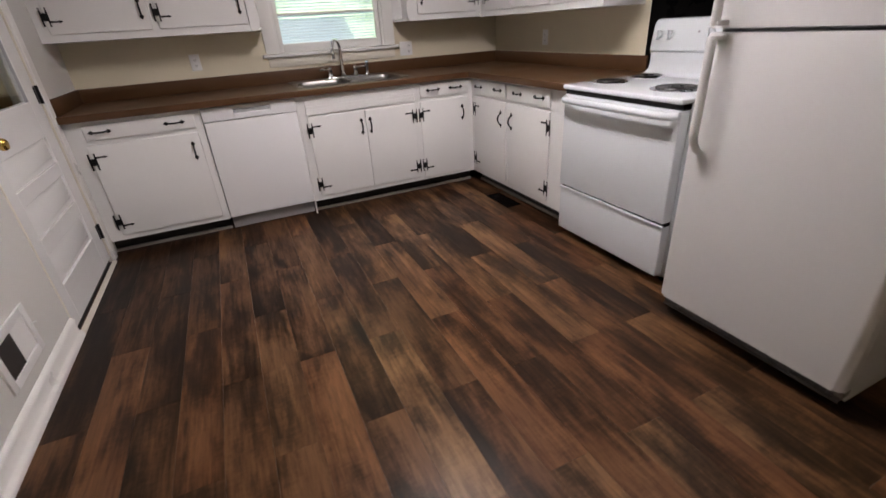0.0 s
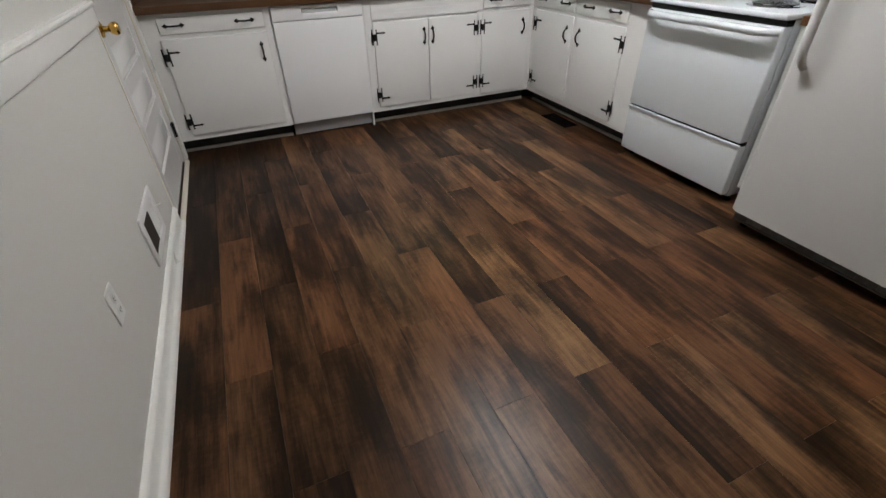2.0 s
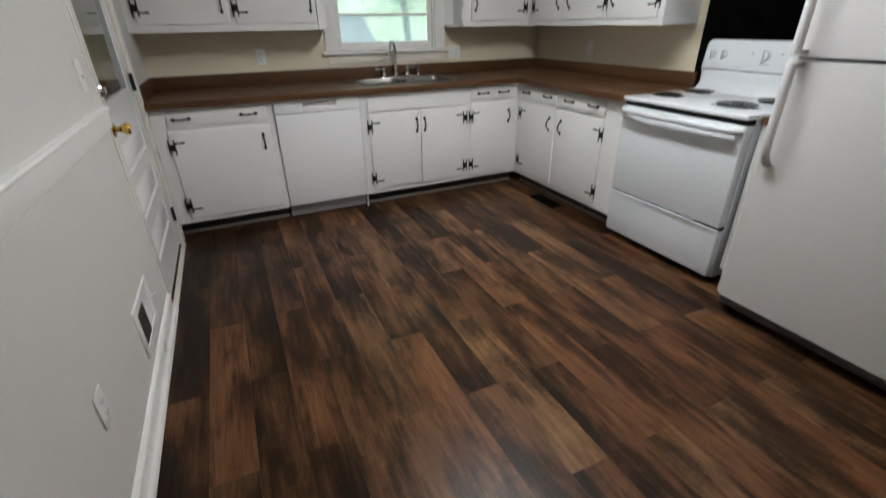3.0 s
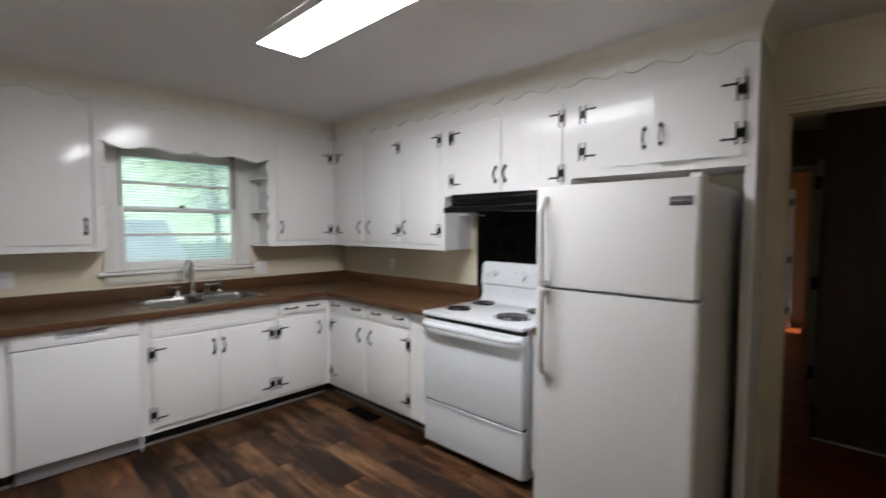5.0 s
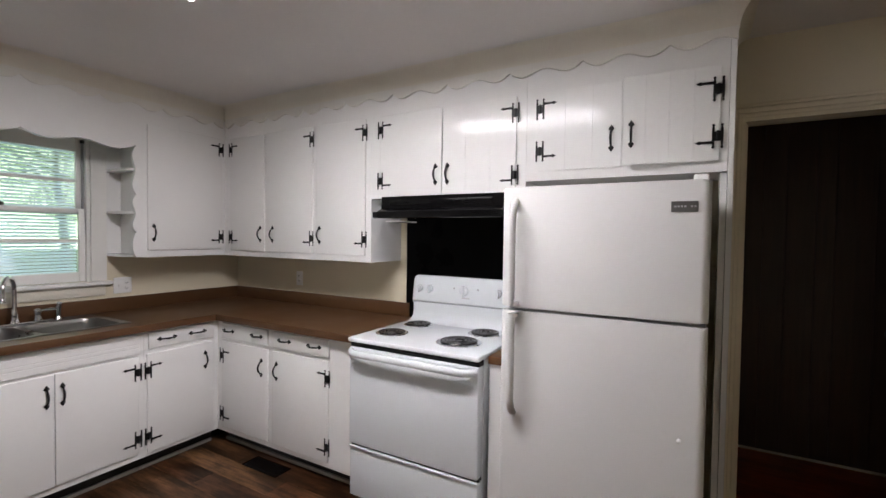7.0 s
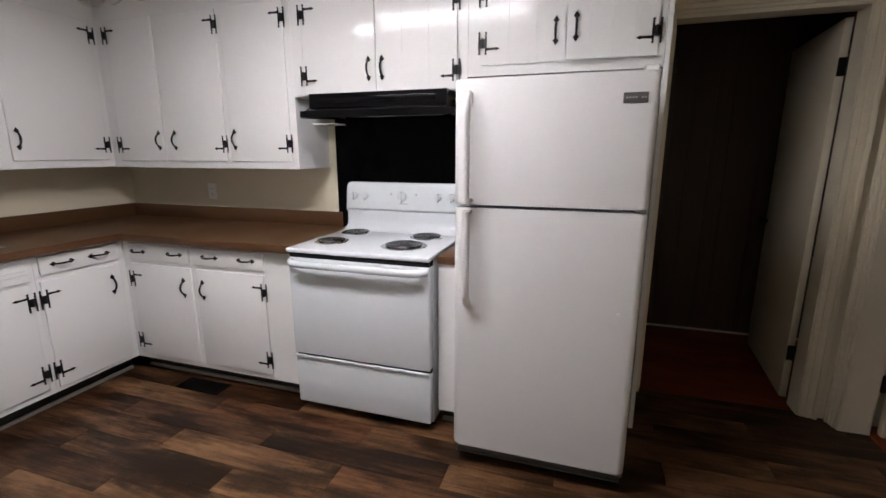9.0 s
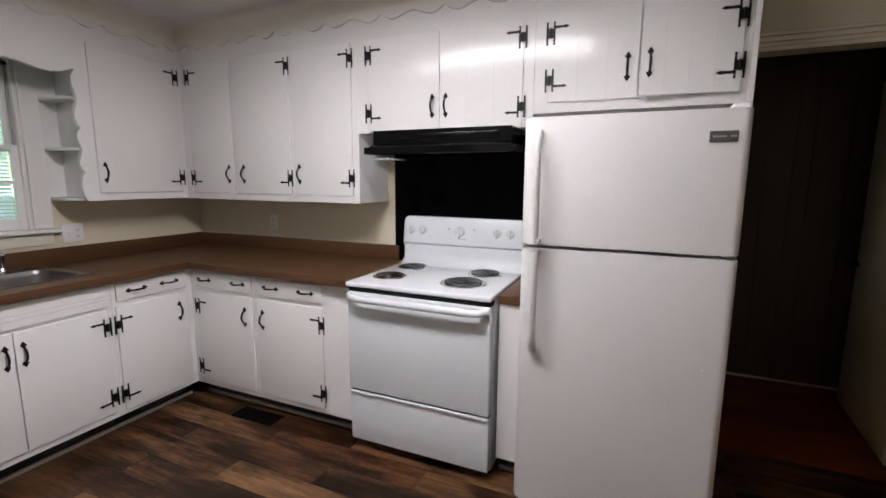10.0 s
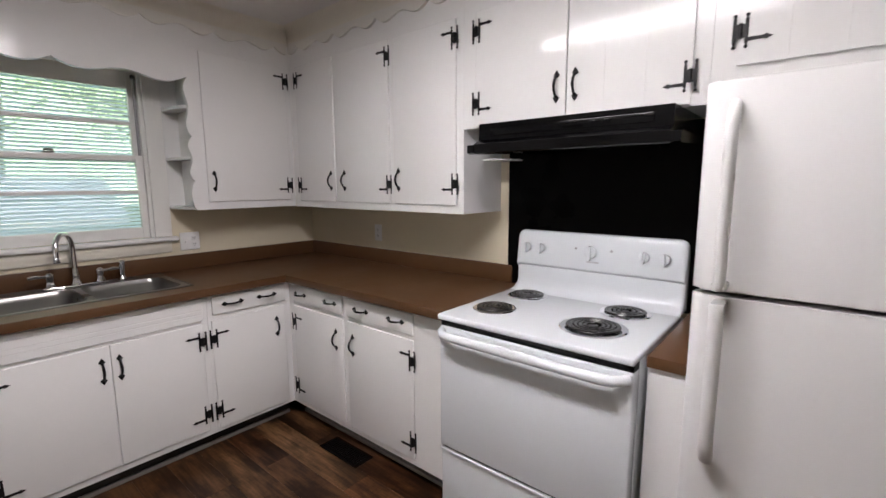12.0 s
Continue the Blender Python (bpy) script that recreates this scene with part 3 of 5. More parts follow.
cabinet("upper_cabinet", "white upper cabinet with two flat doors", "B", FUB, XL + 0.001, 0.446, 1.300, 2.340, 0.298,
        [(-0.690, -0.145, 1.345, 2.195, -1, UH, -0.185, 1.466, 1), (-0.105, 0.440, 1.345, 2.195, -1, UH, 0.400, 1.466, 1)], (), False, G2)
cabinet("upper_cabinet", "white upper cabinet with one door in the corner", "B", FUB, 1.690, UPR - 0.0003, 1.300, 2.340, 0.298,
        [(1.712, 2.246, 1.345, 2.195, 1, UH, 1.749, 1.466, 1)], (), False, G2)
cabinet("upper_cabinet", "white upper cabinet with three flat doors", "R", FUR, 2.642, UPB - 0.0003, 1.297, 2.340, 0.328,
        [(3.626, 4.010, 1.338, 2.195, 1, UH, 3.663, 1.466, 1), (3.140, 3.606, 1.338, 2.195, -1, UH, 3.532, 1.466, 1), (2.683, 3.104, 1.338, 2.195, -1, UH, 3.070, 1.466, 1)], (), False, G2)
cabinet("upper_cabinet", "white short cabinet above the range hood", "R", FUR, 1.640, 2.641, 1.694, 2.340, 0.328,
        [(2.133, 2.568, 1.700, 2.195, 1, (1.800, 2.109), 2.172, 1.820, 1), (1.692, 2.128, 1.700, 2.195, -1, (1.790, 2.109), 2.095, 1.820, 3)], (), False, G2)
over = cabinet("upper_cabinet", "white cabinet above the refrigerator, one door ajar", "R", FUR, 0.766, 1.639, 1.755, 2.340, 0.328,
               [(1.182, 1.570, 1.800, 2.195, 1, (1.900, 2.109), 1.226, 1.933, 3)], (), False, G2)
# the door that stands a little open, turned about its hinge edge
ajar = math.radians(5.0)


def ajar_frame(u, d, z):
    a, b = u - 0.800, d
    return FUR(0.800 + a * math.cos(ajar) - b * math.sin(ajar), a * math.sin(ajar) + b * math.cos(ajar), z)


dd = slab_door("door", over, "white board door standing ajar", ajar_frame, 0.800, 1.177, 1.800, 2.195, 4, (), 0.002, 0.0145)
for hz, tp in ((1.902, False), (2.098, True)):
    hinge(dd, "R", ajar_frame, 0.806, hz, 1, tp, 0.0147).rotation_euler = (0, 0, ajar)
pull(dd, "R", ajar_frame, 1.140, 1.936, True, 0.0145).rotation_euler = (0, 0, ajar)

# ---- tall end panel beside the refrigerator ----
endp = thing("end_panel", (2.45, 0.754, 0), "tall white end panel beside the refrigerator", "panel")
bm = bmesh.new()
bx(bm, UPR - 0.002, XR - 0.001, 0.743, 0.765, 0.0, 2.334, 0.002, 1)
part("panel", bm, WHITE, endp)
bm = bmesh.new()
bx(bm, UPR + 0.02, UPR + 0.11, 0.7655, 0.790, 0.0, 1.754, 0.002, 1)
part("stile", bm, WHITE, endp)

# ---- valance and scalloped shelves round the window ----
val = thing("window_valance", (1.068, UPB, 2.0), "white scalloped valance board over the kitchen window", "valance")
bm = bmesh.new()
us = [0.4465 + (1.6895 - 0.4465) * k / 260 for k in range(261)]
low = []
for u in us:
    s = (u - 0.506) / (1.630 - 0.506)
    low.append(2.036 - 0.036 * lobes((s * 2) % 1.0) if 0 < s < 1 else 2.036)
strip_board(bm, us, [2.338] * len(us), low, -0.018, 0.0095)
part("board", bm, WHITE, val, "", FUB)


def lobed_stile(name, x_edge, x_in, way):
    """Upright board with rounded lobes along its edge to the window."""
    bm = bmesh.new()
    pts, cusps = [], (1.300, 1.466, 1.716, 2.038)
    for a, b in zip(cusps, cusps[1:]):
        for k in range(14):
            s = k / 14
            mid = 0.5 if b - a < 0.2 else None
            dep = math.sin(math.pi * s) ** 0.6 if mid else lobes(s)
            pts.append((x_edge + way * (0.010 - 0.024 * dep), a + (b - a) * s))
    pts += [(x_edge + way * 0.010, 2.036), (x_in, 2.036), (x_in, 1.300)]
    prism(bm, [(u, z) for u, z in pts], 1, -0.018, 0.0095)
    return part(name, bm, WHITE, val, "white scalloped upright board", FUB)


for a0, a1 in ((1.6005, 1.6895), (0.4465, 0.5355)):
    bm = bmesh.new()
    bx(bm, a0, a1, YB - 0.006, YB - 0.0005, 1.300, 2.335, 0.001, 1)
    part("niche_back", bm, WHITE, val, "white back board of the shelf niche")
lobed_stile("upright", 1.634, 1.6895, 1)
lobed_stile("upright", 0.502, 0.4465, -1)


def corner_shelf(x_wall, x_side, zt, grp):
    """Small shelf with a rounded front between casing and cabinet."""
    bm = bmesh.new()
    s = 1 if x_side > x_wall else -1
    w = abs(x_side - x_wall)
    pts = [(x_side, YB - 0.001), (x_wall, YB - 0.001)]
    for k in range(9):
        a = k / 8 * math.pi / 2
        pts.append((x_wall + s * w * 0.62 * (1 - math.cos(a)), YB - 0.10 - 0.165 * math.sin(a)))
    pts.append((x_side, YB - 0.272))
    prism(bm, pts, 2, zt - 0.017, zt)
    bmesh.ops.bevel(bm, geom=[e for e in bm.edges if abs(e.verts[0].co.z - e.verts[1].co.z) < 1e-6], offset=0.003, segments=2, affect="EDGES")
    ob = part("corner_shelf", bm, WHITE, None, "small white rounded shelf beside the window", category="shelf")
    return tagged(ob, group=grp)


for zt in (1.318, 1.606, 1.893):
    corner_shelf(1.600, 1.6885, zt, "small shelves beside the window")
    corner_shelf(0.536, 0.4475, zt, "small shelves beside the window")

# ---- worktop with backsplash ----
SK0, SK1, SKF, SKB = 0.670, 1.480, 3.845, 4.335     # sink cut-out
ctop = thing("countertop", (1.0, 4.1, 0.875), "brown laminate countertop with matching low backsplash", "countertop")
bm = bmesh.new()
e0, e1 = 3.712, 1.955
for b in ((XL + 0.001, SK0, e0, YB - 0.001), (SK1, XR - 0.001, e0, YB - 0.001), (SK0, SK1, e0, SKF), (SK0, SK1, SKB, YB - 0.001), (e1, XR - 0.001, 2.491, e0)):
    bx(bm, *b, 0.875, 0.915)
bmesh.ops.remove_doubles(bm, verts=bm.verts, dist=0.0004)
part("worktop", bm, LAMI, ctop, "brown laminate worktop")
bm = bmesh.new()
bx(bm, XL + 0.001, e1 + 0.004, e0 - 0.006, e0 - 0.0005, 0.874, 0.9145, 0.0025)
bx(bm, e1 - 0.006, e1 - 0.0005, 2.491, e0 - 0.007, 0.874, 0.9145, 0.0025)
part("edge_band", bm, LAMI, ctop, "rounded brown front edge")
bm = bmesh.new()
bx(bm, XL + 0.001, XR - 0.001, YB - 0.020, YB - 0.001, 0.9155, 1.010, 0.003)
bx(bm, XR - 0.020, XR - 0.001, 2.560, YB - 0.0195, 0.9155, 1.010, 0.003)
bx(bm, XL + 0.001, XL + 0.019, 3.740, YB - 0.0205, 0.9155, 1.010, 0.003)
part("backsplash", bm, LAMI, ctop, "low brown backsplash strip")
stop_ = thing("countertop", (2.25, 1.64, 0.875), "narrow strip of brown countertop beside the stove", "countertop")
bm = bmesh.new()
bx(bm, e1 + 0.028, XR - 0.012, 1.586, 1.702, 0.875, 0.912, 0.003)
part("worktop", bm, LAMI, stop_)

# ---- sink ----
sink = thing("kitchen_sink", (1.095, 4.09, 0.915), "double-bowl stainless steel sink set in the counter", "sink")
bm = bmesh.new()
zr = 0.9185


def bowl(bm, x0, x1, y0, y1, zb):
    """One pressed bowl with sloping sides and rounded corners."""
    rings = []
    for ins, z in ((0.0, zr), (0.004, zr - 0.006), (0.008, zr - 0.03), (0.014, zb + 0.03), (0.024, zb + 0.008), (0.048, zb), (0.14, zb - 0.003)):
        ring, r = [], max(0.062 - ins * 0.2, 0.03)
        a0, a1, b0, b1 = x0 + ins, x1 - ins, y0 + ins, y1 - ins
        for cx, cy, st in ((a1 - r, b1 - r, 0), (a0 + r, b1 - r, 1), (a0 + r, b0 + r, 2), (a1 - r, b0 + r, 3)):
            for k in range(6):
                a = (st + k / 5) * math.pi / 2
                ring.append(bm.verts.new((cx + r * math.cos(a), cy + r * math.sin(a), z)))
        rings.append(ring)
    for a, b in zip(rings, rings[1:]):
        for k in range(len(a)):
            bm.faces.new((a[k], a[(k + 1) % len(a)], b[(k + 1) % len(a)], b[k]))
    bm.faces.new(rings[-1])
    return rings[0]


B1 = (0.692, 1.062, 3.868, 4.238)
B2 = (1.088, 1.460, 3.868, 4.238)
for nm, b in (("bowl", B1), ("bowl", B2)):
    bb = bmesh.new()
    bowl(bb, *b, 0.738)
    bl = part(nm, bb, STEEL, sink, "brushed steel bowl")
    bb = bmesh.new()
    cxx, cyy = (b[0] + b[1]) / 2, (b[2] + b[3]) / 2
    lathe(bb, [(0.045, 0.0), (0.045, 0.003), (0.036, 0.004), (0.030, 0.0005), (0.006, 0.0005), (0.006, 0.008)], (cxx, cyy, 0.736), 2, 20)
    part("drain", bb, CHROME, bl, "chrome drain strainer")


def deck_ring(bm, x0, x1, y0, y1, hole):
    """Flat deck between a rectangle and a bowl's rounded mouth."""
    r, a0, a1, b0, b1 = 0.062, *hole
    inner, outer = [], []
    for cx, cy, st in ((a1 - r, b1 - r, 0), (a0 + r, b1 - r, 1), (a0 + r, b0 + r, 2), (a1 - r, b0 + r, 3)):
        for k in range(6):
            a = (st + k / 5) * math.pi / 2
            c, s = math.cos(a), math.sin(a)
            inner.append(bm.verts.new((cx + r * c, cy + r * s, zr)))
            m = max(abs(c), abs(s))
            qx = x1 if st in (0, 3) else x0
            qy = y1 if st in (0, 1) else y0
            if abs(c) >= abs(s):
                outer.append(bm.verts.new((qx, cy + (qy - cy) * abs(s) / m, zr)))
            else:
                outer.append(bm.verts.new((cx + (qx - cx) * abs(c) / m, qy, zr)))
    n = len(inner)
    for k in range(n):
        bm.faces.new((inner[k], inner[(k + 1) % n], outer[(k + 1) % n], outer[k]))


deck_ring(bm, 0.656, 1.075, 3.846, 4.262, B1)
deck_ring(bm, 1.075, 1.494, 3.846, 4.262, B2)
bx(bm, 0.656, 1.494, 4.262, 4.348, 0.9155, zr)
rim = [(0.656, 3.846), (1.494, 3.846), (1.494, 4.348), (0.656, 4.348)]
tube(bm, [(x, y, 0.917) for x, y in (rim[0], rim[1])], 0.0045, 8)
tube(bm, [(x, y, 0.917) for x, y in (rim[1], rim[2])], 0.0045, 8)
tube(bm, [(x, y, 0.917) for x, y in (rim[2], rim[3])], 0.0045, 8)
tube(bm, [(x, y, 0.917) for x, y in (rim[3], rim[0])], 0.0045, 8)
part("deck", bm, STEEL, sink, "stainless steel rim and deck")

# ---- tap ----
fau = thing("kitchen_faucet", (1.095, 4.30, zr), "chrome gooseneck faucet with two lever handles on the sink", "faucet")
bm = bmesh.new()
bx(bm, 0.955, 1.235, 4.275, 4.325, zr, zr + 0.012, 0.005, 3)
part("base_plate", bm, CHROME, fau)
bm = bmesh.new()
lathe(bm, [(0.026, 0.010), (0.026, 0.018), (0.020, 0.030), (0.017, 0.050), (0.019, 0.058), (0.014, 0.075), (0.0115, 0.10)], (1.095, 4.30, zr), 2, 18)
pts = [(1.095, 4.30, zr + 0.09)]
for k in range(17):
    a = math.pi * k / 16
    r_ = 0.082 - 0.082 * math.cos(a)
    pts.append((1.095 - 0.55 * r_, 4.30 - 0.835 * r_, zr + 0.205 + 0.080 * math.sin(a)))
SPX, SPY = 1.095 - 0.55 * 0.164, 4.30 - 0.835 * 0.164
pts += [(SPX, SPY, zr + 0.185), (SPX, SPY, zr + 0.165)]
tube(bm, pts, 0.0122, 14)
lathe(bm, [(0.0125, 0.0), (0.0155, 0.004), (0.0150, 0.018), (0.012, 0.024)], (SPX, SPY, zr + 0.150), 2, 16)
part("spout", bm, CHROME, fau, "chrome gooseneck spout")
for hx, way in ((0.990, -1), (1.200, 1)):
    bm = bmesh.new()
    lathe(bm, [(0.024, 0.010), (0.024, 0.018), (0.020, 0.030), (0.016, 0.050), (0.020, 0.060), (0.018, 0.074), (0.007, 0.084)], (hx, 4.30, zr), 2, 16)
    tube(bm, [(hx, 4.30, zr + 0.066), (hx + way * 0.03, 4.297, zr + 0.069), (hx + way * 0.06, 4.294, zr + 0.072), (hx + way * 0.085, 4.292, zr + 0.070)], [0.009, 0.008, 0.011, 0.008], 10, 0.85)
    part("lever_handle", bm, CHROME, fau, "chrome lever handle")
spr = thing("sink_sprayer", (1.300, 4.30, zr), "chrome side sprayer standing in the sink deck", "sprayer")
bm = bmesh.new()
lathe(bm, [(0.022, 0.0), (0.022, 0.006), (0.016, 0.016), (0.013, 0.026)], (1.300, 4.30, zr), 2, 16)
part("collar", bm, CHROME, spr)
bm = bmesh.new()
tube(bm, [(1.300, 4.30, zr + 0.02), (1.300, 4.30, zr + 0.06), (1.300, 4.297, zr + 0.085), (1.300, 4.285, zr + 0.105)], [0.012, 0.015, 0.017, 0.014], 12)
part("spray_head", bm, CHROME, spr)

# ---- dishwasher ----
dw = thing("dishwasher", (0.30, 4.05, 0), "white built-in dishwasher with a pocket handle", "dishwasher")
bm = bmesh.new()
bx(bm, 0.0, 0.600, 3.775, 4.33, 0.10, 0.868)
part("body", bm, PLAST, dw)
dr = bmesh.new()
bx(dr, 0.002, 0.598, 3.741, 3.7745, 0.108, 0.776, 0.005, 3)
dr = part("door", dr, DWHITE, dw, "plain white dishwasher door")
pn = bmesh.new()
bx(pn, 0.002, 0.196, 3.737, 3.7745, 0.780, 0.868, 0.005, 3)
bx(pn, 0.430, 0.598, 3.737, 3.7745, 0.780, 0.868, 0.005, 3)
bx(pn, 0.190, 0.436, 3.737, 3.7745, 0.780, 0.818, 0.004, 2)
bx(pn, 0.190, 0.436, 3.737, 3.7745, 0.846, 0.868, 0.004, 2)
bx(pn, 0.190, 0.436, 3.760, 3.7745, 0.815, 0.850)
pn = part("control_panel", pn, DWHITE, dw, "white control panel")
bm = bmesh.new()
prism(bm, [(3.759, 0.819), (3.742, 0.819), (3.750, 0.834), (3.759, 0.838)], 0, 0.198, 0.428)
part("pocket_handle", bm, GREYP, pn, "grey pocket handle")
bm = bmesh.new()
bx(bm, 0.004, 0.596, 3.790, 3.82, 0.012, 0.100, 0.003)
part("toe_grille", bm, GREYP, dw, "grey toe plate")
bm = bmesh.new()
bx(bm, 0.6005, 0.6105, 3.757, 3.80, 0.0, 0.874, 0.002, 1)
part("side_filler", bm, WHITE, dw, "white filler strip")
bm = bmesh.new()
bx(bm, -0.0115, -0.002, 3.757, 3.80, 0.10, 0.874, 0.002, 1)
part("side_filler", bm, WHITE, dw, "white filler strip")

# ---- electric range ----
rng = thing("electric_stove", (2.25, 2.093, 0), "white freestanding electric stove with four coil burners", "stove")
RY0, RY1 = 1.713, 2.488
bm = bmesh.new()
bx(bm, 1.975, 2.56, RY0 + 0.004, RY1 - 0.004, 0.035, 0.893, 0.004)
part("body", bm, ENAMEL, rng, "white enamel body")
ct = bmesh.new()
bx(ct, 1.902, 2.500, RY0, RY1, 0.896, 0.920, 0.008, 3)
ct = part("cooktop", ct, ENAMEL, rng, "white enamel cooktop")


def burner(x, y, r):
    b = bmesh.new()
    lathe(b, [(r * 1.20, 0.0), (r * 1.21, 0.003), (r * 1.17, 0.0062), (r * 1.10, 0.0066), (r * 1.04, 0.0050), (r * 0.95, 0.0022), (r * 0.5, 0.0012), (0.01, 0.001)], (x, y, 0.9195), 2, 40)
    pan = part("drip_pan", b, CHROME, ct, "chrome drip pan")
    b = bmesh.new()
    turns = 4 if r > 0.09 else 3
    pts = []
    for k in range((turns + 1) * 30 - 2):
        a = k / 30 * 2 * math.pi
        rr = r * 0.24 + (r * 0.90 - r * 0.24) * min(1.0, k / (turns * 30))
        pts.append((x + rr * math.cos(a), y + rr * math.sin(a), 0.9300))
    tube(b, pts, 0.0070, 8, 0.6)
    lathe(b, [(r * 0.17, 0), (r * 0.17, 0.003), (0.003, 0.004)], (x, y, 0.9275), 2, 16)
    for q in range(3):
        a = q * 2.094 + 0.4
        tube(b, [(x, y, 0.9245), (x + r * 0.94 * math.cos(a), y + r * 0.94 * math.sin(a), 0.9245)], 0.0024, 6)
    part("coil_burner", b, COIL, ct, "black coil heating element")


for b_ in ((2.110, 2.345, 0.076), (2.390, 2.345, 0.076), (2.118, 1.925, 0.100), (2.380, 1.895, 0.082)):
    burner(*b_)
dr = bmesh.new()
bx(dr, 1.914, 1.974, RY0 + 0.005, RY1 - 0.005, 0.343, 0.869, 0.007, 3)
dr = part("oven_door", dr, ENAMEL, rng, "plain white oven door")
bm = bmesh.new()
pts = []
for k in range(21):
    s = k / 20
    pts.append((1.912 - 0.046 * min(1, math.sin(math.pi * s) * 5.0) ** 0.6, RY0 + 0.018 + (RY1 - RY0 - 0.036) * s, 0.848))
tube(bm, pts, 0.0165, 12, 1.1)
part("door_handle", bm, ENAMEL, dr, "white bar handle")
# black box between cooktop and door stands for the darkness of the slot
bm = bmesh.new()
bx(bm, 1.924, 1.974, RY0 + 0.006, RY1 - 0.006, 0.8695, 0.8955)
part("cooktop_gap", bm, BLACK, rng, "black box for the shaded slot under the cooktop")
bm = bmesh.new()
bx(bm, 1.922, 1.974, RY0 + 0.005, RY1 - 0.005, 0.055, 0.322, 0.006, 3)
bx(bm, 1.912, 1.930, RY0 + 0.005, RY1 - 0.005, 0.322, 0.334, 0.004, 2)
part("storage_drawer", bm, ENAMEL, rng, "white storage drawer")
# black strip set into the joint to draw its shade
bm = bmesh.new()
bx(bm, 1.934, 1.975, RY0 + 0.01, RY1 - 0.01, 0.323, 0.3428)
part("drawer_gap", bm, BLACK, rng, "black strip for the shaded gap above the drawer")
for yy in (RY0 + 0.03, RY1 - 0.03):
    for xx in (2.02, 2.52):
        bm = bmesh.new()
        lathe(bm, [(0.018, 0.0), (0.018, 0.01), (0.010, 0.012), (0.010, 0.04)], (xx, yy, 0), 2, 10)
        part("foot", bm, BLACK, rng, "black levelling foot")
bg = bmesh.new()
PROFILE = ((2.462, 0.9203), (2.585, 0.9203), (2.585, 1.196), (2.577, 1.209), (2.560, 1.214), (2.544, 1.209), (2.536, 1.196), (2.517, 1.062), (2.519, 1.051), (2.527, 1.044), (2.534, 1.040), (2.534, 0.985), (2.527, 0.952), (2.510, 0.931), (2.488, 0.9225))
rows_ = []
for k in range(14):
    near = min(k, 13 - k)
    run = (0.0, 0.002, 0.006, 0.012, 0.020, 0.030, 0.045)[near]
    ins = 0.030 - math.sqrt(max(0.0, 0.030 ** 2 - (0.030 - min(run, 0.030)) ** 2))
    yy = RY0 + 0.002 + run if k < 7 else RY1 - 0.002 - run
    rows_.append([bg.verts.new((x + 0.5 * ins * (2.585 - x) / 0.07 * (z > 0.94), yy, 0.9203 + (z - 0.9203) * (1 - ins / 0.294))) for x, z in PROFILE])
for a, b in zip(rows_, rows_[1:]):
    for k in range(len(a)):
        bg.faces.new((a[k], b[k], b[(k + 1) % len(a)], a[(k + 1) % len(a)]))
bg.faces.new(rows_[0])
bg.faces.new(rows_[-1][::-1])
bmesh.ops.recalc_face_normals(bg, faces=bg.faces)
bg = part("backguard", bg, ENAMEL, rng, "white control console")


def console(z):
    return 2.516 + (z - 1.06) * (0.020 / 0.146)


def knob(y, z, r):
    b = bmesh.new()
    lathe(b, [(r * 1.25, 0.0), (r * 1.25, -0.003), (r, -0.004), (r * 0.92, -0.020), (r * 0.7, -0.023)], (console(z) + 0.001, y, z), 0, 24)
    prism(b, [(y - r * 0.20, z + r * 0.95), (y + r * 0.20, z + r * 0.95), (y + r * 0.24, z - r * 0.8), (y, z - r * 1.35), (y - r * 0.24, z - r * 0.8)], 0, console(z) - 0.034, console(z) - 0.003)
    part("knob", b, ENAMEL, bg, "white control knob")


for y_, r_ in ((2.422, 0.021), (2.348, 0.021), (2.103, 0.029), (1.873, 0.021), (1.793, 0.021)):
    knob(y_, 1.134, r_)
for y_ in (2.175, 2.012):
    bm = bmesh.new()
    lathe(bm, [(0.006, 0.0), (0.006, -0.002), (0.002, -0.003)], (console(1.14), y_, 1.145), 0, 10)
    part("indicator_light", bm, GREYP, bg, "small grey indicator light")
bm = bmesh.new()
bx(bm, console(1.088) - 0.0012, console(1.088) + 0.002, 2.065, 2.120, 1.085, 1.092)
part("badge", bm, MARK, bg, "small grey maker's plate")

# ---- black splash panel and range hood ----
sp = bmesh.new()
bx(sp, XR - 0.010, XR - 0.0015, 1.600, 2.588, 0.90, 1.690, 0.001, 1)
part("splash_panel", sp, MATTE, None, "black panel on the wall behind the stove", category="panel")
hood = thing("range_hood", (2.38, 2.09, 1.565), "black under-cabinet range hood", "hood")
bm = bmesh.new()
HY0, HY1 = 1.712, 2.474
prism(bm, [(XR - 0.012, 1.6925), (2.172, 1.6925), (2.168, 1.625), (2.140, 1.612), (2.132, 1.606), (2.132, 1.570), (2.140, 1.566), (2.150, 1.575), (XR - 0.012, 1.600)], 1, HY0, HY1)
part("shell", bm, BLACK, hood, "black enamel hood shell")
bm = bmesh.new()
prism(bm, [(2.1295, 1.604), (2.1295, 1.571), (2.150, 1.566), (2.60, 1.590), (2.60, 1.606)], 1, HY1, HY1 + 0.033)
part("side_lip", bm, BLACK, hood)
bm = bmesh.new()
prism(bm, [(2.1295, 1.604), (2.1295, 1.571), (2.150, 1.566), (2.60, 1.590), (2.60, 1.606)], 1, HY0 - 0.033, HY0)
part("side_lip", bm, BLACK, hood)
bm = bmesh.new()
bx(bm, 2.164, 2.171, HY0 + 0.06, HY1 - 0.06, 1.640, 1.672, 0.002)
part("trim_strip", bm, BLACK, hood)
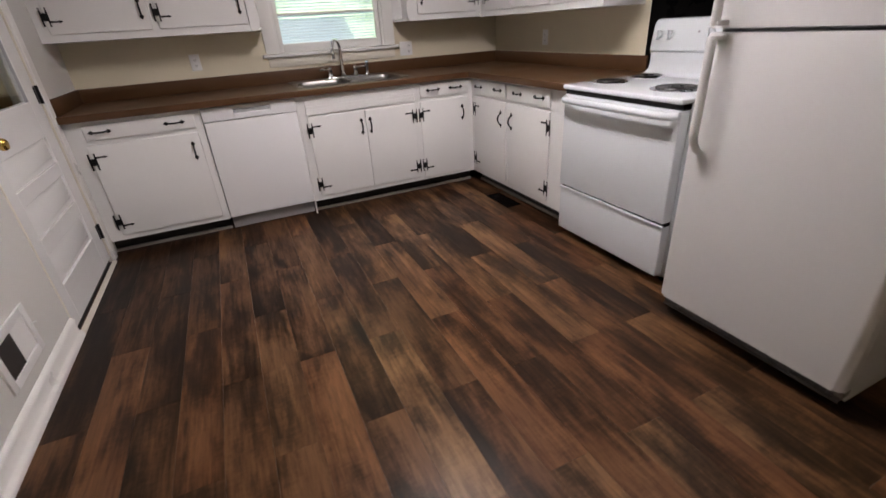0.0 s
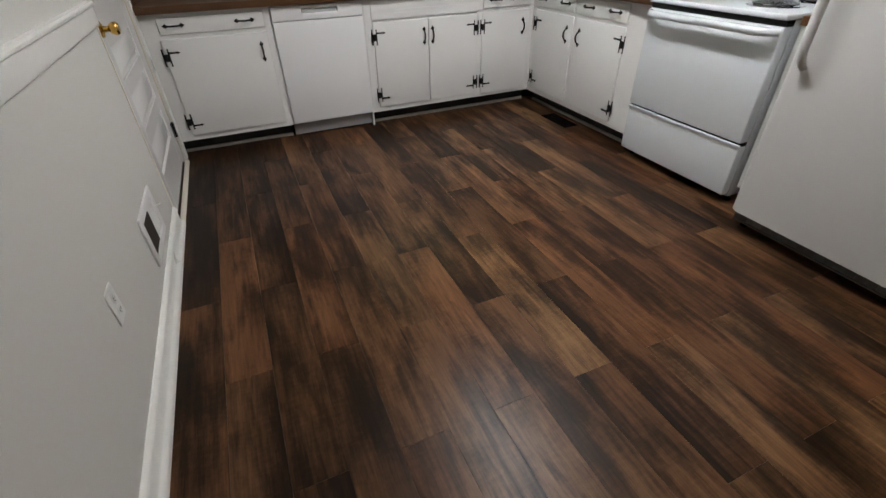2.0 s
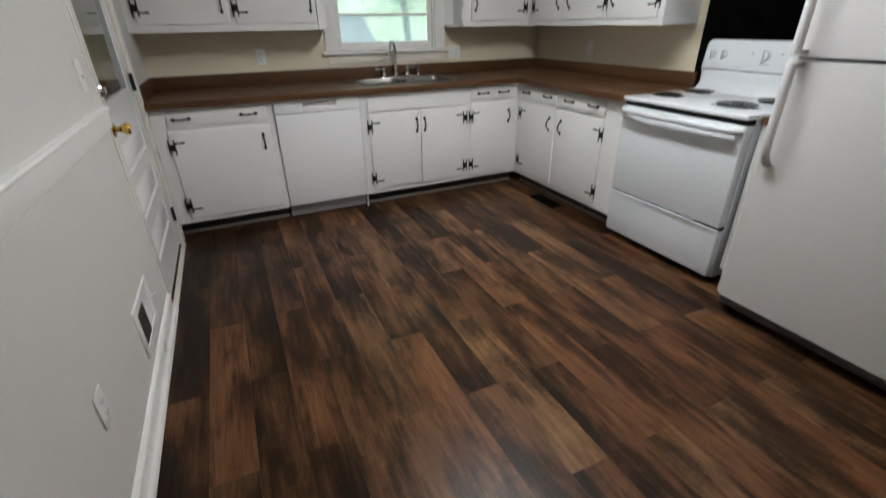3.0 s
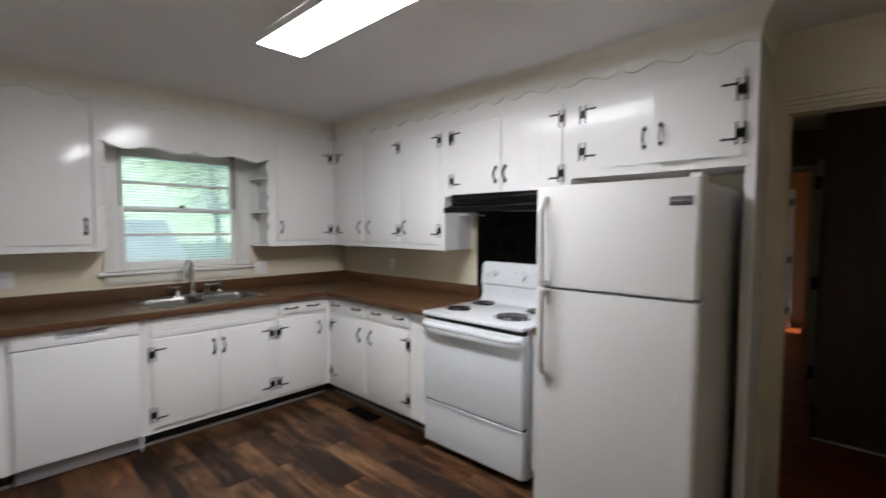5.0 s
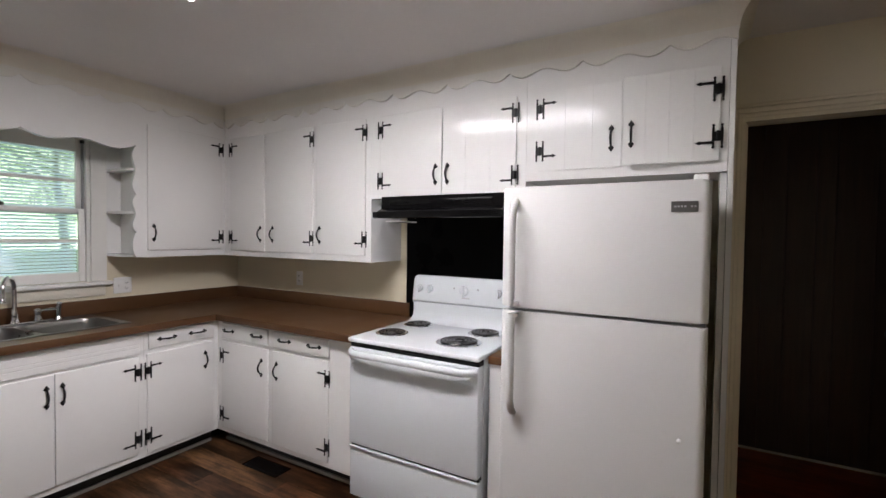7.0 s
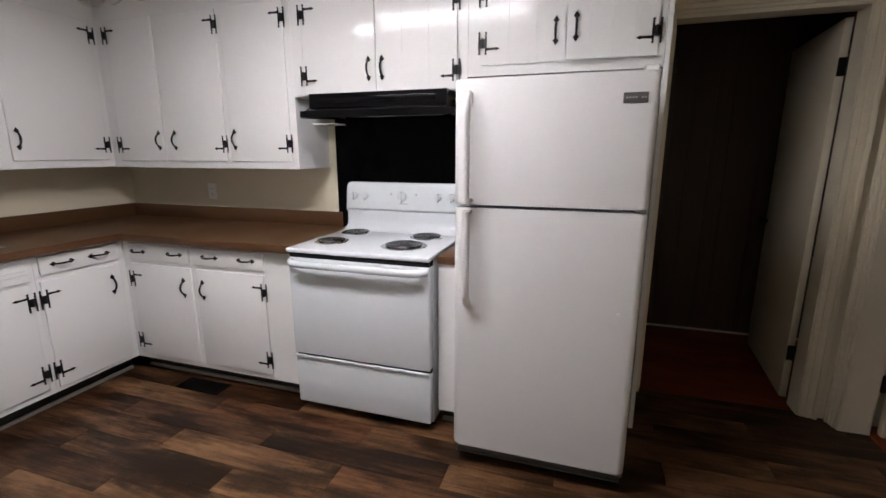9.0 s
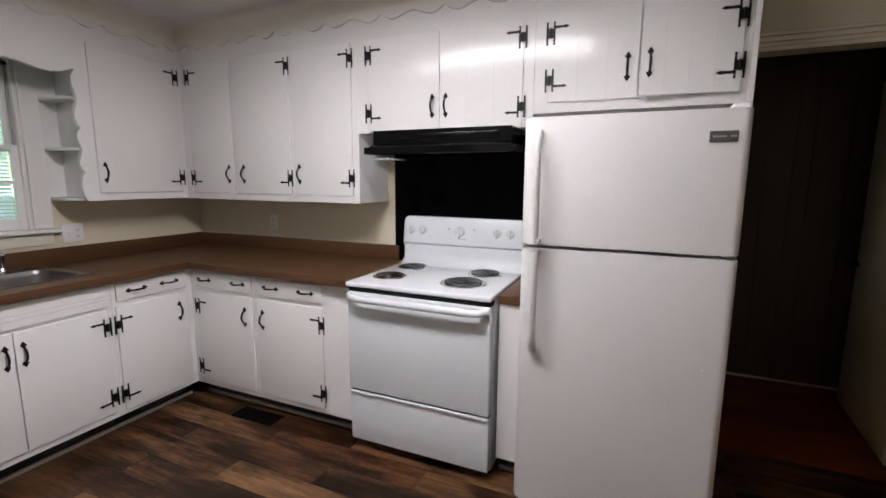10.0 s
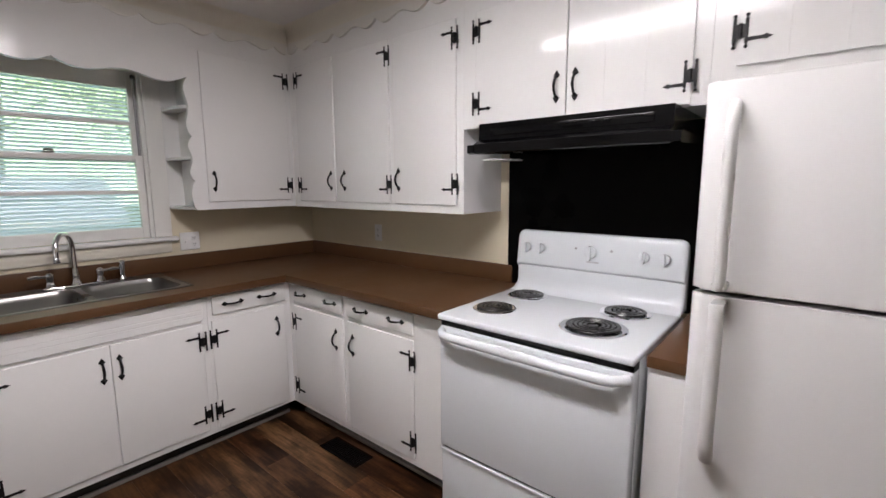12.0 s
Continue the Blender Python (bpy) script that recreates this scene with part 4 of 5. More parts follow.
for y_ in (1.93, 1.98):
    bm = bmesh.new()
    bx(bm, 2.158, 2.166, y_ - 0.014, y_ + 0.014, 1.650, 1.664, 0.002)
    part("rocker_switch", bm, BLACK, hood, "small rocker switch")
bm = bmesh.new()
bx(bm, 2.20, 2.50, 1.80, 2.38, 1.577, 1.590)
part("filter", bm, BLACK, hood, "dark mesh filter underneath")

# thin white strip between hood and cabinet side
bm = bmesh.new()
bx(bm, 2.44, XR - 0.013, HY1 + 0.0335, 2.6415, 1.556, 1.564, 0.002, 1)
part("side_strip", bm, WHITE, hood, "thin white strip at the hood's side")

# ---- refrigerator ----
fr_ = thing("refrigerator", (2.15, 1.19, 0), "white top-freezer refrigerator with long side handles", "refrigerator")
FY0, FY1, FX = 0.830, 1.556, 1.762
bm = bmesh.new()
bx(bm, 1.838, 2.56, FY0 + 0.006, FY1 - 0.006, 0.030, 1.655, 0.006)
part("cabinet_body", bm, FRIDGE, fr_, "white textured steel body")
bm = bmesh.new()
bx(bm, 1.826, 1.840, FY0 + 0.014, FY1 - 0.014, 0.11, 1.650)
part("gasket", bm, GREYP, fr_, "grey door gasket")
def fridge_door(name, z0, z1, label):
    """Moulded door with broad rounded upright edges."""
    b = bmesh.new()
    outline = [(1.826, FY0), (1.826, FY1)]
    for cy, st in ((FY1 - 0.028, 1), (FY0 + 0.028, -1)):
        arc = [(FX + 0.028 - 0.028 * math.sin(a), cy + st * 0.028 * math.cos(a)) for a in [k / 8 * math.pi / 2 for k in range(9)]]
        outline += arc if st > 0 else arc[::-1]
    prism(b, outline, 2, z0, z1)
    flat = [e for e in b.edges if abs(e.verts[0].co.z - e.verts[1].co.z) < 1e-6]
    bmesh.ops.bevel(b, geom=flat, offset=0.009, segments=3, profile=0.5, affect="EDGES")
    return part(name, b, FRIDGE, fr_, label)


f1 = fridge_door("freezer_door", 1.190, 1.666, "white freezer door")
f2 = fridge_door("fridge_door", 0.100, 1.177, "white refrigerator door")


def bar(z0, z1, root_low, parent):
    """Long moulded handle that curves back to the door at its free end."""
    b = bmesh.new()
    pts, rad = [], []
    for k in range(25):
        s = k / 24
        z = z0 + (z1 - z0) * s
        free = s if root_low else 1 - s
        lift = 0.048 * min(1.0, (1 - free) * 6.5) ** 0.55 + 0.003
        pts.append((FX - lift, 1.492, z))
        rad.append(0.016 if 0.04 < s < 0.96 else 0.013)
    tube(b, pts, rad, 12, 0.75)
    zz = z0 if root_low else z1
    bx(b, FX - 0.058, FX + 0.004, 1.478, 1.508, zz if root_low else zz - 0.016, zz + 0.016 if root_low else zz, 0.004, 2)
    part("handle", b, HANDLE, parent, "long white moulded handle")


bar(1.200, 1.612, True, f1)
bar(0.765, 1.170, False, f2)
bm = bmesh.new()
bx(bm, FX - 0.004, FX + 0.002, 0.868, 0.948, 1.559, 1.595, 0.0015)
bd = part("badge", bm, BADGE, f1, "dark grey maker's badge")
bm = bmesh.new()
for k in range(7):
    if k == 4:
        continue
    bx(bm, FX - 0.0052, FX - 0.0035, 0.939 - k * 0.0098 - 0.0065, 0.939 - k * 0.0098, 1.5745, 1.5805)
part("lettering", bm, GREYP, bd, "pale lettering bars")
bm = bmesh.new()
lathe(bm, [(0.007, 0.0), (0.007, -0.004), (0.003, -0.006)], (FX + 0.001, 0.905, 0.790), 0, 12)
part("door_plug", bm, PLAST, f2, "small white plug")
bm = bmesh.new()
bx(bm, 1.775, 1.885, 0.838, 0.885, 1.6565, 1.686, 0.008, 3)
part("hinge_cover", bm, PLAST, fr_, "white top hinge cover")
bm = bmesh.new()
bx(bm, 1.775, 1.83, 0.838, 0.880, 1.178, 1.189, 0.002)
part("middle_hinge", bm, STEEL, fr_, "metal middle hinge")
bm = bmesh.new()
bx(bm, 1.80, 1.845, FY0 + 0.01, FY1 - 0.01, 0.048, 0.096, 0.004)
bx(bm, 1.792, 1.80, FY0 + 0.01, FY1 - 0.01, 0.042, 0.050, 0.003)
for k in range(16):
    bx(bm, 1.796, 1.801, FY0 + 0.05 + k * 0.04, FY0 + 0.08 + k * 0.04, 0.056, 0.090)
part("base_grille", bm, GRILLE, fr_, "dark grey base grille")
for yy in (FY0 + 0.05, FY1 - 0.05):
    for xx in (1.85, 2.50):
        bm = bmesh.new()
        lathe(bm, [(0.02, -0.012), (0.022, -0.01), (0.022, 0.01), (0.02, 0.012)], (xx, yy, 0.022), 1, 14)
        part("roller", bm, BLACK, fr_)
bm = bmesh.new()
bx(bm, 1.79, 1.83, FY0 + 0.002, FY0 + 0.03, 0.070, 0.100, 0.004)
part("lower_hinge", bm, STEEL, fr_, "metal lower hinge")

# ---- ceiling light ----
lamp = thing("ceiling_light", (1.029, 2.09, ZC), "long fluorescent ceiling light with a glowing white diffuser", "ceiling light")
LX0, LX1, LY0, LY1 = 0.905, 1.153, 1.516, 2.662
bm = bmesh.new()
for b in ((LX0 - 0.007, LX0, LY0 - 0.007, LY1 + 0.007), (LX1, LX1 + 0.007, LY0 - 0.007, LY1 + 0.007), (LX0, LX1, LY0 - 0.007, LY0), (LX0, LX1, LY1, LY1 + 0.007)):
    bx(bm, *b, 2.397, ZC - 0.001, 0.0015, 1)
part("housing", bm, PLAST, lamp, "white metal housing")
bm = bmesh.new()
bx(bm, LX0 + 0.0005, LX1 - 0.0005, LY0 + 0.0005, LY1 - 0.0005, 2.3985, 2.404)
part("diffuser", bm, TUBEM, lamp, "glowing white diffuser")

# ---- left wall: chair rail, baseboard, register, plates ----
FL = wall_frame("L", XL)
bm = bmesh.new()
prism(bm, [(0.0, 0.950), (0.014, 0.950), (0.016, 0.954), (0.016, 1.016), (0.024, 1.021), (0.026, 1.030), (0.022, 1.036), (0.0, 1.036)], 0, YS + 0.001, GY0 - 0.014)
part("trim_chair_rail", bm, TRIMW, None, "white chair rail along the wall", FL, "structure", "moulding")
bm = bmesh.new()
prism(bm, [(0.0, 0.0), (0.028, 0.0), (0.030, 0.012), (0.026, 0.026), (0.017, 0.034), (0.013, 0.040), (0.012, 0.082), (0.017, 0.088), (0.017, 0.096), (0.011, 0.106), (0.004, 0.112), (0.0, 0.112)], 0, YS + 0.001, GY0 - 0.014)
part("baseboard", bm, TRIMW, None, "white moulded baseboard with shoe", FL, "structure", "baseboard")
bm = bmesh.new()
bx(bm, GY1 + 0.014, 3.742, 0.0005, 0.016, 0.0, 2.12, 0.004)
bx(bm, GY0 - 0.012, 3.742, 0.0005, 0.016, 2.1205, 2.19, 0.004)
part("trim_side_door", bm, TRIMW, None, "white casing of the glazed side door", FL, "structure", "casing")
bm = bmesh.new()
bx(bm, GY0 - 0.014, GY0 - 0.001, -0.10, 0.004, 0.0, 2.06, 0.002, 1)
bx(bm, GY1 + 0.002, GY1 + 0.013, -0.10, 0.004, 0.0, 2.06, 0.002, 1)
bx(bm, GY0 - 0.001, GY1 + 0.002, -0.10, 0.004, 2.045, 2.06, 0.002, 1)
part("trim_side_jamb", bm, CREAMT, None, "cream jamb edge of the side door", FL, "structure", "jamb")
reg = thing("wall_register", (XL, 2.28, 0.17), "white wall register with a dark damper opening", "vent")
bm = bmesh.new()
for b in ((2.115, 2.152, 0.170, 0.382), (2.405, 2.442, 0.170, 0.382), (2.152, 2.405, 0.170, 0.206), (2.152, 2.405, 0.346, 0.382)):
    bx(bm, b[0], b[1], 0.0005, 0.010, b[2], b[3], 0.003)
bx(bm, 2.283, 2.405, 0.0005, 0.004, 0.206, 0.346, 0.001, 1)
part("frame", bm, PLAST, reg, "white stamped frame", FL)
# no hole here: a black sheet on the wall draws the opening's darkness
bm = bmesh.new()
bx(bm, 2.152, 2.282, 0.0003, 0.0015, 0.206, 0.346)
part("duct", bm, BLACK, reg, "black sheet for the unlit duct opening", FL)
for k in range(6):
    bm = bmesh.new()
    y0 = 2.158 + k * 0.0205
    prism(bm, [(0.003, y0), (0.009, y0 + 0.010), (0.010, y0 + 0.009), (0.004, y0 - 0.001)], 2, 0.208, 0.344)
    for v in bm.verts:
        v.co = (v.co.y, v.co.x, v.co.z)
    part("louvre", bm, BADGE, reg, "", FL)
bm = bmesh.new()
tube(bm, [(2.420, 0.008, 0.29), (2.425, 0.030, 0.295)], 0.003, 8)
part("damper_lever", bm, PLAST, reg, "", FL)


def plate(name, label, cat, fr, u, z, w, h, holes, group=""):
    p = thing(name, fr(u, 0, z), label, cat, group)
    b = bmesh.new()
    bx(b, u - w / 2, u + w / 2, 0.0005, 0.006, z - h / 2, z + h / 2, 0.003, 3)
    part("cover_plate", b, PLAST, p, "", fr)
    for kind, du in holes:
        b = bmesh.new()
        if kind == "toggle":
            bx(b, u + du - 0.005, u + du + 0.005, 0.006, 0.016, z - 0.010, z + 0.006, 0.002)
            part("toggle", b, PLAST, p, "white switch toggle", fr)
        else:
            for dz in (-0.020, 0.020):
                lathe(b, [(0.016, 0.006), (0.016, 0.0085), (0.014, 0.0088)], (u + du, 0, z + dz), 1, 18)
            soc = part("socket", b, PLAST, p, "white receptacle", fr)
            for dz in (-0.020, 0.020):
                for k in (-0.006, 0.006):
                    b = bmesh.new()
                    bx(b, u + du + k - 0.0013, u + du + k + 0.0013, 0.0084, 0.0092, z + dz - 0.004, z + dz + 0.006)
                    part("slot", b, DARK, soc, "", fr)
                b = bmesh.new()
                lathe(b, [(0.0024, 0.0084), (0.0024, 0.0092)], (u + du, 0, z + dz - 0.009), 1, 8)
                part("ground_hole", b, DARK, soc, "", fr)
    return p


FWB, FWR = wall_frame("B", YB), wall_frame("R", XR)
plate("light_switch", "white light switch on the wall beside the side door", "switch", FL, 2.590, 1.168, 0.075, 0.118, [("toggle", 0.0)])
plate("wall_outlet", "white wall outlet low on the off-white wall", "outlet", FL, 1.608, 0.394, 0.072, 0.112, [("outlet", 0.0)])
plate("wall_outlet", "white wall outlet above the counter", "outlet", FWB, 0.030, 1.118, 0.070, 0.112, [("outlet", 0.0)])
plate("wall_outlet", "white switch and outlet plate beside the window", "outlet", FWB, 1.700, 1.092, 0.116, 0.112, [("toggle", -0.026), ("outlet", 0.024)])
plate("wall_outlet", "cream wall outlet above the counter by the stove", "outlet", FWR, 3.622, 1.118, 0.070, 0.112, [("outlet", 0.0)])

# ---- glazed side door ----
dside = thing("door_1", (XL - 0.03, (GY0 + GY1) / 2, 0.0), "white half-glazed panel door with a brass knob", "door", "", "structure")
FD = wall_frame("L", XL - 0.004)
bm = bmesh.new()
PANELS = ((0.235, 0.395), (0.475, 0.635), (0.705, 0.845))
zs = [0.034, *[z for p in PANELS for z in p], 1.030, 1.925, 2.040]
ga, gb = GY0 + 0.105, GY1 - 0.150
bx(bm, GY0 + 0.003, ga, -0.036, 0.0, 0.034, 2.040, 0.002, 1)
bx(bm, gb, GY1 - 0.003, -0.036, 0.0, 0.034, 2.040, 0.002, 1)
for lo, hi in ((zs[0], zs[1]), (zs[2], zs[3]), (zs[4], zs[5]), (zs[6], zs[7]), (zs[8], zs[9])):
    bx(bm, ga, gb, -0.036, 0.0, lo, hi, 0.002, 1)
part("leaf", bm, WHITE, dside, "white painted stiles and rails", FD)
for lo, hi in PANELS:
    bm = bmesh.new()
    o = [(ga, lo), (gb, lo), (gb, hi), (ga, hi)]
    q0 = [bm.verts.new((u, -0.014, z)) for u, z in o]
    i1 = [(ga + 0.012, lo + 0.012), (gb - 0.012, lo + 0.012), (gb - 0.012, hi - 0.012), (ga + 0.012, hi - 0.012)]
    q1 = [bm.verts.new((u, -0.014, z)) for u, z in i1]
    i2 = [(ga + 0.040, lo + 0.042), (gb - 0.040, lo + 0.042), (gb - 0.040, hi - 0.042), (ga + 0.040, hi - 0.042)]
    q2 = [bm.verts.new((u, -0.001, z)) for u, z in i2]
    back = [bm.verts.new((u, -0.030, z)) for u, z in o]
    for a, b in ((back, q0), (q0, q1), (q1, q2)):
        for k in range(4):
            bm.faces.new((a[k], a[(k + 1) % 4], b[(k + 1) % 4], b[k]))
    bm.faces.new(q2)
    bm.faces.new(back[::-1])
    part("panel", bm, WHITE, dside, "raised horizontal panel", FD)
bm = bmesh.new()
bx(bm, ga, gb, -0.020, -0.016, 1.030, 1.925)
p = part("pane", bm, GLASS, dside, "clear glass pane", FD)
p.visible_shadow = False
bm = bmesh.new()
for b in ((ga, ga + 0.008, 1.030, 1.925), (gb - 0.008, gb, 1.030, 1.925)):
    bx(bm, b[0], b[1], -0.0155, -0.004, b[2], b[3])
part("glazing_bead", bm, GREYP, dside, "grey glazing bead", FD)
bm = bmesh.new()
ky = GY0 + 0.062
lathe(bm, [(0.032, 0.0), (0.032, 0.004), (0.026, 0.008), (0.013, 0.012), (0.011, 0.028), (0.020, 0.036), (0.026, 0.050), (0.026, 0.060), (0.020, 0.068), (0.004, 0.070)], (ky, 0, 0.925), 1, 24)
part("knob", bm, BRASS, dside, "brass door knob", FD)
bm = bmesh.new()
lathe(bm, [(0.030, 0.0), (0.030, 0.006), (0.024, 0.014), (0.006, 0.015)], (ky, 0, 1.092), 1, 24)
bx(bm, ky - 0.004, ky + 0.004, 0.014, 0.028, 1.078, 1.106, 0.002)
part("deadbolt", bm, CHROME, dside, "silver deadbolt turn", FD)
for hz in (0.222, 1.050, 1.850):
    bm = bmesh.new()
    tube(bm, [(GY1 - 0.001, 0.010, hz - 0.048), (GY1 - 0.001, 0.010, hz + 0.048)], 0.0075, 10)
    bx(bm, GY1 - 0.030, GY1 + 0.014, 0.0002, 0.004, hz - 0.045, hz + 0.045, 0.001, 1)
    part("hinge", bm, IRON, dside, "black butt hinge", FD)
# dark box below the leaf in place of the gap's shade
bm = bmesh.new()
bx(bm, GY0 + 0.01, GY1 - 0.01, -0.034, -0.010, 0.0, 0.033)
part("gap_strip", bm, DARK, dside, "dark strip standing in for the shaded gap under the door", FD)

bm = bmesh.new()
prism(bm, [(0.004, 0.0), (0.030, 0.0), (0.026, 0.006), (0.012, 0.009), (0.004, 0.009)], 0, GY0, GY1)
part("trim_threshold", bm, CREAMT, None, "pale worn threshold strip under the side door", FD, "structure", "threshold")

# ---- floor vent ----
fv = thing("floor_vent", (1.945, 3.19, 0), "dark brown metal floor vent in the planks", "vent")
bm = bmesh.new()
v0, v1, v2, v3 = 1.888, 2.010, 3.035, 3.345
for b in ((v0, v1, v2, v2 + 0.014), (v0, v1, v3 - 0.014, v3), (v0, v0 + 0.014, v2 + 0.014, v3 - 0.014), (v1 - 0.014, v1, v2 + 0.014, v3 - 0.014)):
    bx(bm, *b, 0.001, 0.006, 0.001, 1)
part("frame", bm, VENTB, fv)
for k in range(16):
    bm = bmesh.new()
    y0 = v2 + 0.020 + k * 0.0172
    bx(bm, v0 + 0.014, v1 - 0.014, y0, y0 + 0.007, 0.0012, 0.0050)
    part("slat", bm, VENTB, fv)
# black sheet beneath the slats, for the dark of a duct that isn't modelled
bm = bmesh.new()
bx(bm, v0 + 0.013, v1 - 0.013, v2 + 0.013, v3 - 0.013, 0.0004, 0.0012)
part("duct", bm, BLACK, fv)

# ---- hall doorway: casing, jamb, open leaf ----
def casing_bm(u0, u1, zt, low=1.0):
    """Two legs and a head of a stepped casing round an opening, in wall coordinates; low widens the leg at u0."""
    b = bmesh.new()
    steps = ((0.004, 0.022, 0.013), (0.0222, 0.046, 0.018), (0.0462, 0.062, 0.028))
    for i0, i1, out in steps:
        bx(b, u0 - i1 * low, u0 - i0 * low, 0.0005, out, 0.0, zt + i1, 0.0035)
        bx(b, u1 + i0, u1 + i1, 0.0005, out, 0.0, zt + i1, 0.0035)
        bx(b, u0 - i0 * low - 0.0002, u1 + i0 + 0.0002, 0.0005, out, zt + i0, zt + i1, 0.0035)
    return b


FWH = wall_frame("R", XH)
part("trim_hall_door", casing_bm(DY0, DY1 - 0.003, DZ, 1.35), AGED, None, "cream moulded casing of the hall doorway", FWH, "structure", "casing")
solid("trim_hall_jamb", [(XH - 0.003, XH + TH + 0.004, DY0 - 0.001, DY0 + 0.003, 0, DZ), (XH - 0.003, XH + TH + 0.004, DY1 - 0.016, DY1 + 0.001, 0, DZ), (XH - 0.003, XH + TH + 0.004, DY0 + 0.003, DY1 - 0.016, DZ - 0.016, DZ + 0.001), (XH + 0.05, XH + 0.075, DY1 - 0.028, DY1 - 0.016, 0, DZ - 0.016)], AGED, "cream door jamb with stop", category="jamb")


def open_leaf(name, label, x0, x1, y0, y1, hinges, knob_at):
    d = thing(name, ((x0 + x1) / 2, (y0 + y1) / 2, 0), label, "door", "", "structure")
    b = bmesh.new()
    bx(b, x0, x1, y0, y1, 0.012, 2.025, 0.003)
    part("leaf", b, AGED, d, "plain cream flush leaf")
    for c, (sx, sy) in hinges:
        for hz in (0.28, 1.80):
            b = bmesh.new()
            tube(b, [(c[0], c[1], hz - 0.045), (c[0], c[1], hz + 0.045)], 0.008, 10)
            bx(b, c[0] - 0.070 if sx else c[0] - 0.003, c[0] + 0.115 if sx else c[0] + 0.003, c[1] - 0.003 if sx else c[1] - 0.022, c[1] + 0.003 if sx else c[1] + 0.022, hz - 0.044, hz + 0.044)
            part("hinge", b, IRON, d, "dark butt hinge")
    b = bmesh.new()
    lathe(b, [(0.028, 0.0), (0.028, 0.005), (0.012, 0.010), (0.012, 0.03), (0.025, 0.042), (0.025, 0.055), (0.010, 0.062)], knob_at[0], knob_at[1], 16)
    part("knob", b, IRON, d, "dark door knob")
    return d


hall_leaf = thing("door_2", (2.862, -0.10, 0), "cream flush door standing open into the hall", "door", "", "structure")
SWING = math.radians(-5.0)


def leaf_at(u, v, z):
    """From the hung edge of the open hall door to the world."""
    return Vector((2.862 + u * math.cos(SWING) - v * math.sin(SWING), -0.092 + u * math.sin(SWING) + v * math.cos(SWING), z))



bm = bmesh.new()
bx(bm, 0.0, 0.80, -0.035, 0.0, 0.012, 2.030, 0.003)
part("leaf", bm, AGED, hall_leaf, "plain cream flush leaf", leaf_at)
for hz in (0.285, 1.805):
    bm = bmesh.new()
    bx(bm, -0.0035, 0.0005, -0.035, -0.002, hz - 0.044, hz + 0.044)
    tube(bm, [(-0.012, -0.040, hz - 0.046), (-0.012, -0.040, hz + 0.046)], 0.008, 10)
    bx(bm, -0.095, -0.012, -0.042, -0.038, hz - 0.044, hz + 0.044)
    part("hinge", bm, IRON, hall_leaf, "black butt hinge", leaf_at)
bm = bmesh.new()
lathe(bm, [(0.028, 0.0), (0.028, 0.005), (0.012, 0.010), (0.012, 0.03), (0.025, 0.042), (0.025, 0.055), (0.010, 0.062)], (0.765, -0.012, 0.93), 1, 16)
part("knob", bm, IRON, hall_leaf, "dark door knob", leaf_at)
open_leaf("door_3", "cream flush door standing open behind the back doorway", SX1 - 0.045, SX1 - 0.007, YS - T - 0.80, YS - T - 0.035, [((SX1 - 0.008, YS - T - 0.018), (0, 1))], ((SX1 - 0.045, YS - T - 0.735, 0.96), 0))
FS = wall_frame("S", YS)
part("trim_back_door", casing_bm(SX0, SX1, DZ), AGED, None, "cream moulded casing of the back doorway", FS, "structure", "casing")
solid("trim_back_jamb", [(SX0 - 0.001, SX0 + 0.016, YS - T - 0.004, YS + 0.003, 0, DZ), (SX1 - 0.016, SX1 + 0.001, YS - T - 0.004, YS + 0.003, 0, DZ), (SX0 + 0.016, SX1 - 0.016, YS - T - 0.004, YS + 0.003, DZ - 0.016, DZ + 0.001)], AGED, "cream jamb of the back doorway", category="jamb")

# ---- hall and rooms beyond ----
HX = 3.86
def boards_wall(name, label, x, y0, y1, z1):
    w = thing(name, (x + 0.06, (y0 + y1) / 2, 0), label, "wall", "", "structure")
    b = bmesh.new()
    bx(b, x + 0.012, x + 0.12, y0, y1, 0, z1)
    part("core", b, PANEL, w)
    y, k = y0, 0
    widths = (0.10, 0.16, 0.13, 0.20)
    while y < y1 - 0.01:
        e = min(y + widths[k % 4], y1)
        b = bmesh.new()
        bx(b, x, x + 0.0118, y + 0.0008, e - 0.0008, 0.0, z1, 0.0018, 1)
        part("board", b, PANEL, w)
        y, k = e, k + 1


boards_wall("wall_hall_panel", "dark brown grooved wood panelling in the hall", HX, -1.10, 0.585, ZC)
solid("baseboard_hall", [(HX - 0.012, HX - 0.0005, -1.10, 0.585, 0.0, 0.014)], CREAMT, "thin pale strip at the foot of the panelling", category="baseboard")
solid("wall_hall_side", [(XR + T, HX + 3.2, -1.22, -1.10, 0, ZC), (XR + T, HX + 0.12, 2.30, 2.42, 0, ZC), (HX + 0.12, HX + 2.0, 0.465, 0.585, 0, ZC)], BROWN, "brown hall walls", category="wall")
solid("wall_hall_far", [(HX + 0.12, HX + 0.24, 1.75, 2.42, 0, ZC), (HX + 0.24, 8.6, 1.75, 1.87, 0, ZC)], TAN, "tan wall further down the passage", category="wall")
solid("wall_passage_cross", [(5.60, 5.70, 0.585, 0.765, 0, ZC), (5.60, 5.70, 1.50, 1.75, 0, ZC), (5.60, 5.70, 0.765, 1.50, 2.03, ZC)], BROWN, "brown cross wall in the passage", category="wall")
